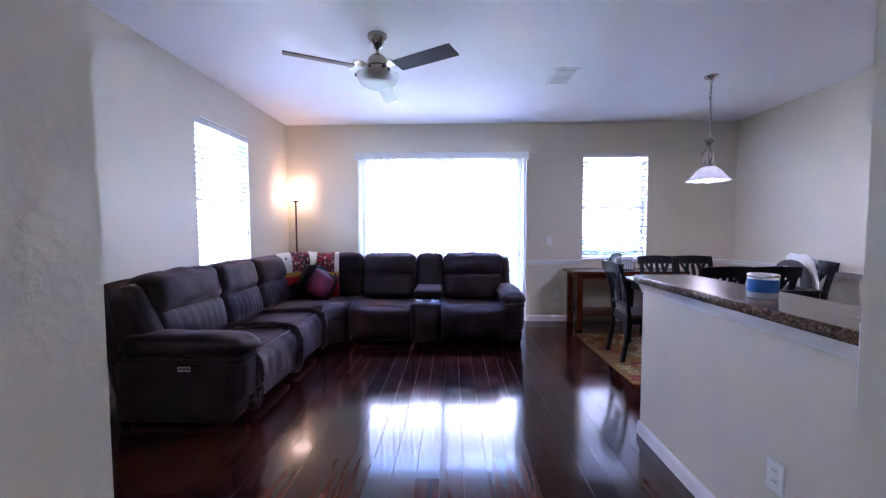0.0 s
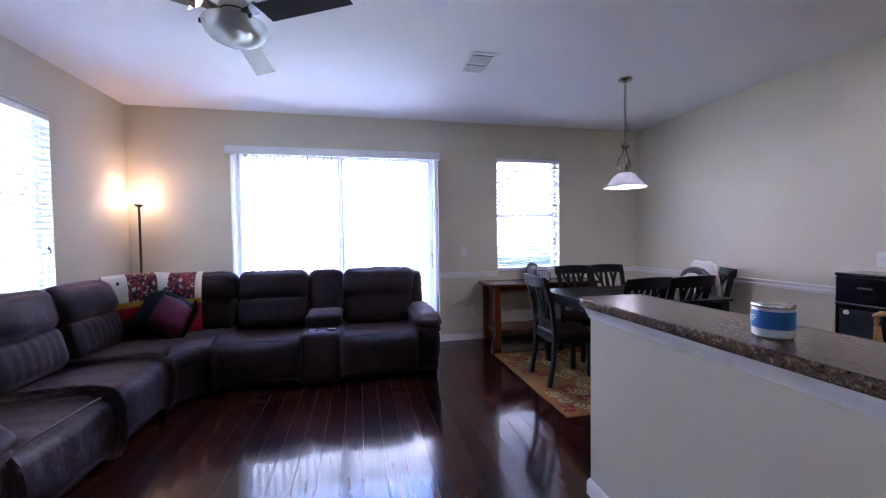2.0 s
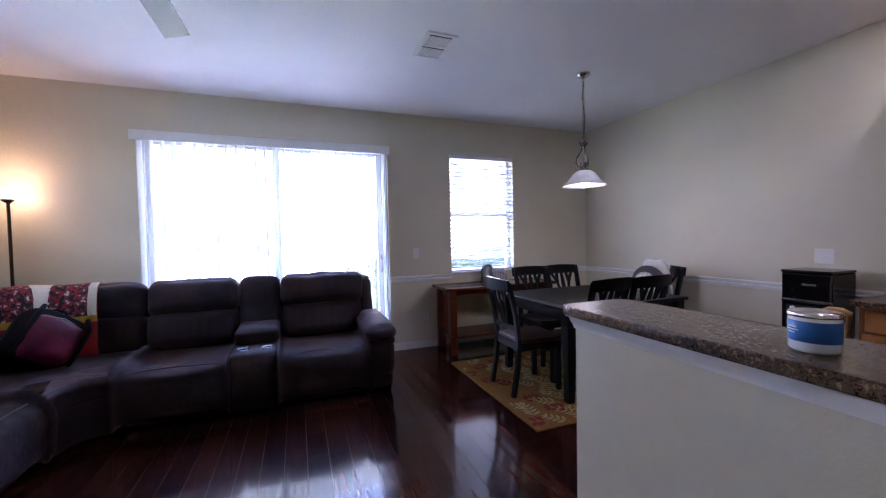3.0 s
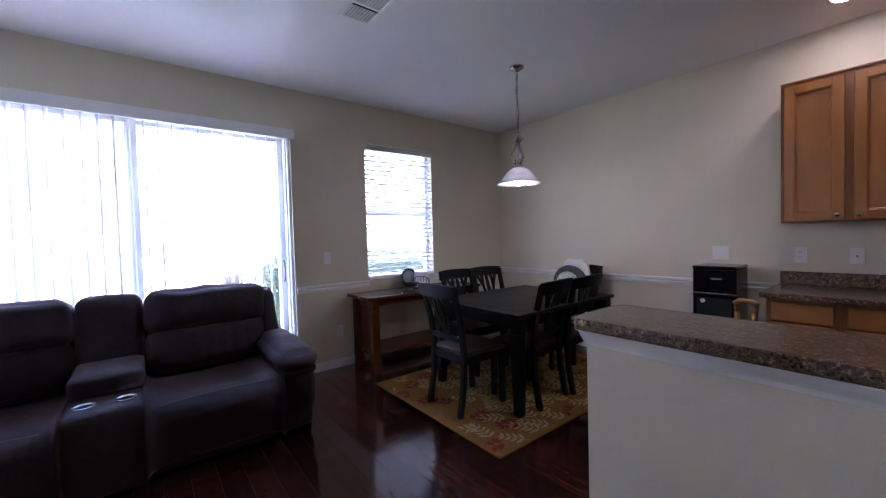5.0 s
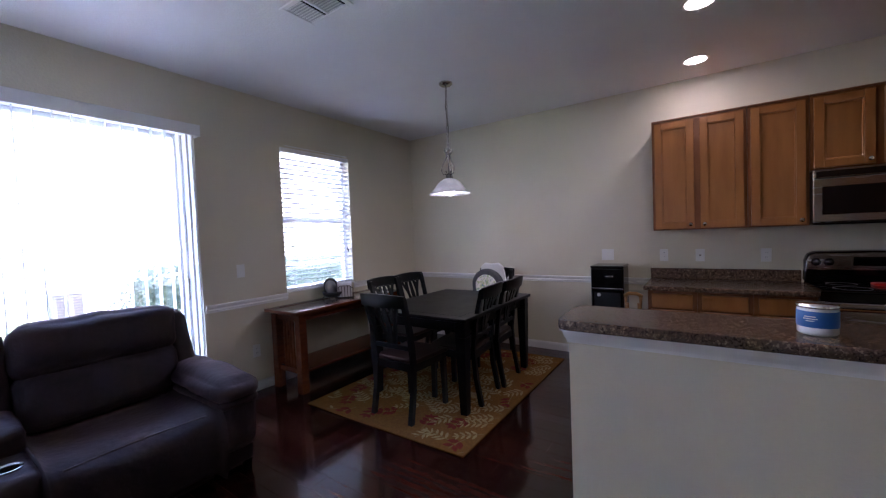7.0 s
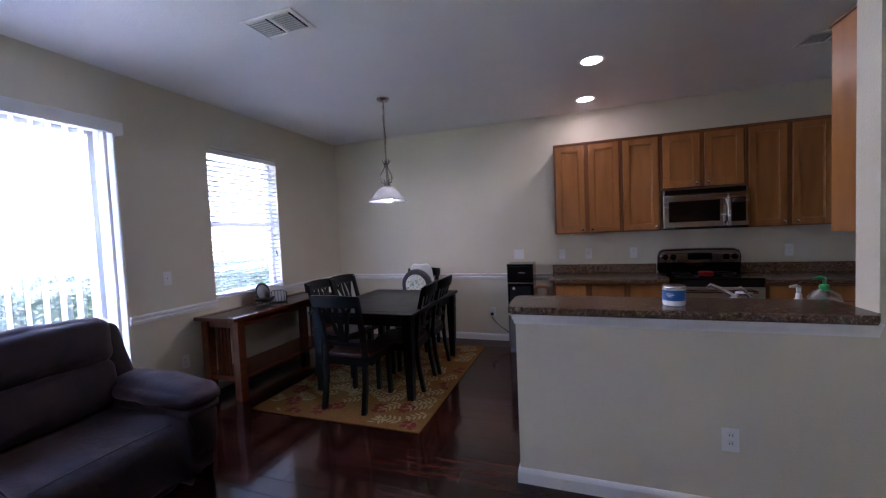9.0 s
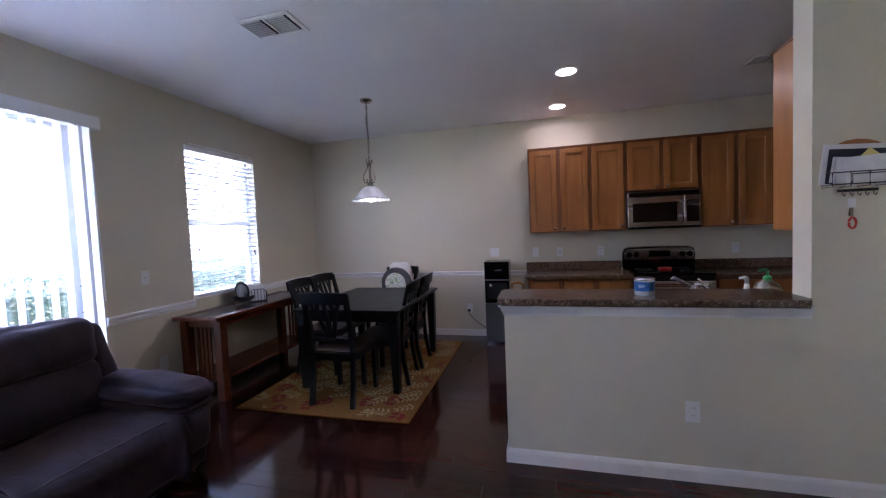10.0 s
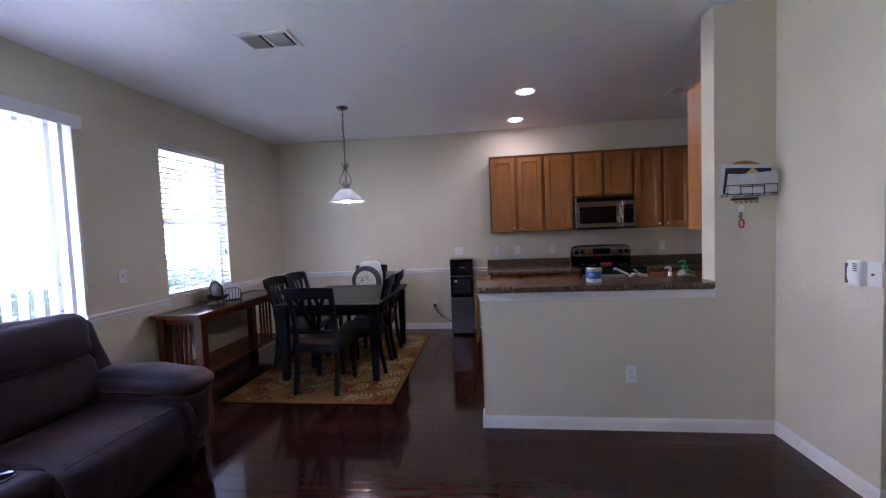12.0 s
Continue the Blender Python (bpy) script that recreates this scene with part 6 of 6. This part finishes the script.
# ---- switches and outlets ----
def wall_plate(loc, rz, kind_, wide=1):
    """A plate on a wall; its face looks to -y before the turn."""
    word = {"outlet": "white duplex wall outlet", "switch": "white wall light switch plate", "jack": "white wall plate with a cable jack"}[kind_]
    p = thing("wall_outlet" if kind_ == "outlet" else "light_switch" if kind_ == "switch" else "cable_plate", loc, rz, word, "outlet" if kind_ == "outlet" else "switch" if kind_ == "switch" else "wall plate")
    hw = 0.036 * (1 if wide == 1 else 1.65)
    part("plate", box(-hw, hw, -0.006, -0.0005, -0.058, 0.058, None, 0.003, 2), M_PLASTIC, p)
    for k in range(wide):
        cx = 0 if wide == 1 else (-0.024 + 0.048 * k)
        if kind_ == "outlet":
            for z in (-0.02, 0.02):
                s = part("socket", puff(0.030, 0.004, 0.028, 0.0018, (0, 0, 0), 4, pose(cx, -0.0072, z), 0), M_PLASTIC, p)
                for dx in (-0.006, 0.006):
                    part("slot", box(cx + dx - 0.001, cx + dx + 0.001, -0.0098, -0.0088, z - 0.002, z + 0.008), M_GLOSSBLK, s)
        elif kind_ == "switch":
            part("toggle", box(cx - 0.005, cx + 0.005, -0.016, -0.005, -0.008, 0.010, None, 0.002), M_PLASTIC, p)
        else:
            bm = lathe([(0.0, 0.0), (0.006, 0.0), (0.006, 0.008), (0.0, 0.008)], 12)
            bmesh.ops.transform(bm, matrix=pose(0, -0.006, 0, 90, 0, 0), verts=bm.verts[:])
            part("jack", bm, M_NICKEL, p)


wall_plate((1.395, YB, 1.125), 0, "switch")
wall_plate((1.50, YB, 0.372), 0, "outlet")
wall_plate((XR, 2.77, 1.10), -90, "switch", 2)
wall_plate((XR, 2.255, 1.092), -90, "outlet")
wall_plate((XR, 1.96, 1.09), -90, "jack")
wall_plate((XR, 1.485, 1.09), -90, "outlet")
wall_plate((XR, 0.07, 1.085), -90, "outlet")
wall_plate((XR, 3.125, 0.37), -90, "outlet")
wall_plate((PX0, 1.432, 0.385), -90, "outlet")


# ---- mail holder on the column ----
def mail_holder():
    m = thing("mail_holder", (PX0, 0.735, 1.52), -90, "black wire mail holder with wooden crest, stuffed with letters", "mail holder")
    crest = [(-0.115, 0.05), (0.115, 0.05), (0.115, 0.205), (0.08, 0.225), (0.04, 0.24), (0.0, 0.245), (-0.04, 0.24), (-0.08, 0.225), (-0.115, 0.205)]
    bm = prism(crest, 0.002, 0.014, 0.003, 2)
    bmesh.ops.transform(bm, matrix=pose(0, 0, 0, 90, 0, 0), verts=bm.verts[:])
    part("crest_board", bm, M_MAPLE, m, "brown wooden back board")
    for z, d in ((0.03, 0.085), (0.085, 0.085)):
        part("basket_wire", tube([(-0.14, -0.015, z), (-0.14, -d, z), (0.14, -d, z), (0.14, -0.015, z)], 0.003, 6), M_WIRE, m)
    part("basket_loop", tube([(-0.065, -0.087, 0.03), (-0.065, -0.087, 0.075), (0.065, -0.087, 0.075), (0.065, -0.087, 0.03)], 0.003, 6), M_WIRE, m)
    for x in (-0.14, -0.07, 0.0, 0.07, 0.14):
        part("floor_wire", tube([(x, -0.015, 0.02), (x, -0.086, 0.02), (x, -0.086, 0.085)], 0.0025, 6), M_WIRE, m)
    for k in range(5):
        x = -0.06 + k * 0.03
        part("hook", tube([(x, -0.018, 0.0), (x, -0.02, -0.018), (x, -0.032, -0.024), (x, -0.038, -0.012)], 0.0025, 6), M_NICKEL, m)
    part("hook_rail", box(-0.08, 0.08, -0.018, -0.0145, -0.004, 0.010, None, 0.001), M_WIRE, m)
    lab = [("folder", M_NAVY, (-0.138, 0.125, 0.03, 0.192), -0.036, 3, "dark navy folder in the mail holder"),
           ("magazine", M_PAPER, (-0.158, 0.13, 0.026, 0.215), -0.030, 3, "white magazine in the mail holder"),
           ("yellow_envelope", M_YELLOW, (-0.03, 0.09, 0.07, 0.19), -0.043, 40, "yellow note sticking out of the mail holder"),
           ("letter", M_PAPER, (-0.13, 0.13, 0.030, 0.150), -0.050, 5, "white letter in the mail holder"),
           ("letter", M_PAPER, (-0.10, 0.145, 0.032, 0.158), -0.058, -3, "white letter in the mail holder"),
           ("letter", M_PAPER, (-0.125, 0.11, 0.030, 0.140), -0.066, 2, "white letter in the mail holder"),
           ("letter", M_PAPER, (-0.09, 0.145, 0.028, 0.152), -0.074, -6, "white window envelope in the mail holder")]
    for nm, mt, (a, b, z0, z1), y, tilt, text in lab:
        bm = box(a, b, -0.0025, 0.0025, z0, z1, None, 0.001)
        cz = (z0 + z1) / 2
        bmesh.ops.transform(bm, matrix=pose(0, 0, cz, 0, tilt, 0) @ pose(0, 0, -cz), verts=bm.verts[:])
        bmesh.ops.transform(bm, matrix=pose(0, y, 0, 5, 0, 0), verts=bm.verts[:])
        o = part(nm, bm, mt)
        o.matrix_world = m.matrix_world.copy()
        tagged(o, text, nm.replace("_", " "))
    k = thing("key_ring", (PX0 - 0.03, 0.765, 1.496), -90, "keys with a white tag and red clip on a hook", "keys")
    part("tag", box(-0.015, 0.015, -0.002, 0.002, -0.055, -0.012, None, 0.001), M_PLASTIC, k, "white key tag")
    part("key", box(-0.006, 0.006, -0.001, 0.001, -0.10, -0.056, None, 0.0005), M_NICKEL, k)
    part("key", box(-0.005, 0.005, 0.003, 0.005, -0.095, -0.05, pose(0.008, 0, 0, 0, 10, 0), 0.0005), M_NICKEL, k)
    part("clip", tube([(0.014 * math.cos(2 * math.pi * q / 14), -0.004, -0.128 + 0.026 * math.sin(2 * math.pi * q / 14)) for q in range(14)], 0.0055, 8, True), M_RED, k, "red carabiner clip", True)


mail_holder()


def thermostat():
    t = thing("thermostat", (0.667, YS, 1.11), 180, "white wall thermostat with a curved front", "thermostat")
    part("body", puff(0.075, 0.04, 0.125, 0.012, (0.0, 0.006, 0.0), 8, pose(0, -0.0205, 0), 0), M_PLASTIC, t, "", True)
    part("grille", box(-0.037, -0.018, -0.0435, -0.041, -0.05, 0.05, None, 0.001), M_GREY, t)
    for k in range(4):
        part("button", box(0.006, 0.026, -0.046, -0.043, 0.012 + k * 0.011, 0.018 + k * 0.011, None, 0.001), M_GREY, t)
    wall_plate((0.599, YS, 1.11), 180, "jack")


thermostat()


# ---- power cord along the west baseboard ----
cord = part("power_cord", tube([(XL + 0.025, 1.0, 0.006), (XL + 0.022, 1.5, 0.05), (XL + 0.02, 1.9, 0.06), (XL + 0.024, 2.3, 0.03), (XL + 0.03, 2.5, 0.006)], 0.005, 6), M_WIRE, None, "", True)
tagged(cord, "thin black cable running along the baseboard", "cable")


# ---- floor planks ----
def planks():
    W, L = 0.125, 1.215
    x0, x1, y0, y1 = XL + 0.003, XR - 0.003, -1.897, YB - 0.003
    rnd = random.Random(5)
    cache = {}
    near, rest = 0, bmesh.new()

    def slab(bm, a, b, c, d):
        lo = [bm.verts.new(v) for v in ((a, c, -0.0019), (b, c, -0.0019), (b, d, -0.0019), (a, d, -0.0019))]
        hi = [bm.verts.new(v) for v in ((a, c, 0), (b, c, 0), (b, d, 0), (a, d, 0))]
        bm.faces.new(hi)
        for k in range(4):
            bm.faces.new((lo[k], lo[(k + 1) % 4], hi[(k + 1) % 4], hi[k]))

    i = 0
    x = x0
    while x < x1 - 0.01:
        xe = min(x + W, x1)
        y = y0 - [0.0, 0.42, 0.81, 0.2, 0.62, 1.0][i % 6]
        while y < y1:
            mid = (x + xe) / 2
            south = 0.40 if mid < -0.43 else y0 if mid < 0.68 else 0.50 if mid < PX0 else YK
            a, b = max(y, south), min(y + L, y1)
            if b - a > 0.02:
                close = -1.5 < x < 3.7 and b > 0.9
                if close and near < 300:
                    near += 1
                    key = (round(xe - x, 4), round(b - a, 4))
                    if key not in cache:
                        bm = bmesh.new()
                        slab(bm, 0.0010, xe - x - 0.0010, 0.0010, b - a - 0.0010)
                        o = part("plank", bm, M_FLOOR, floor)
                        cache[key] = o.data
                    else:
                        o = new("plank", cache[key])
                        o.parent = floor
                    o.location = (x, a, 0)
                elif not (x > 3.4 and b < 0.9) :
                    slab(rest, x + 0.0010, xe - 0.0010, a + 0.0010, b - 0.0010)
            y += L
        x += W
        i += 1
    o = part("planks_beyond", rest, M_FLOOR, floor)
    o["kind"] = "stuff"


planks()
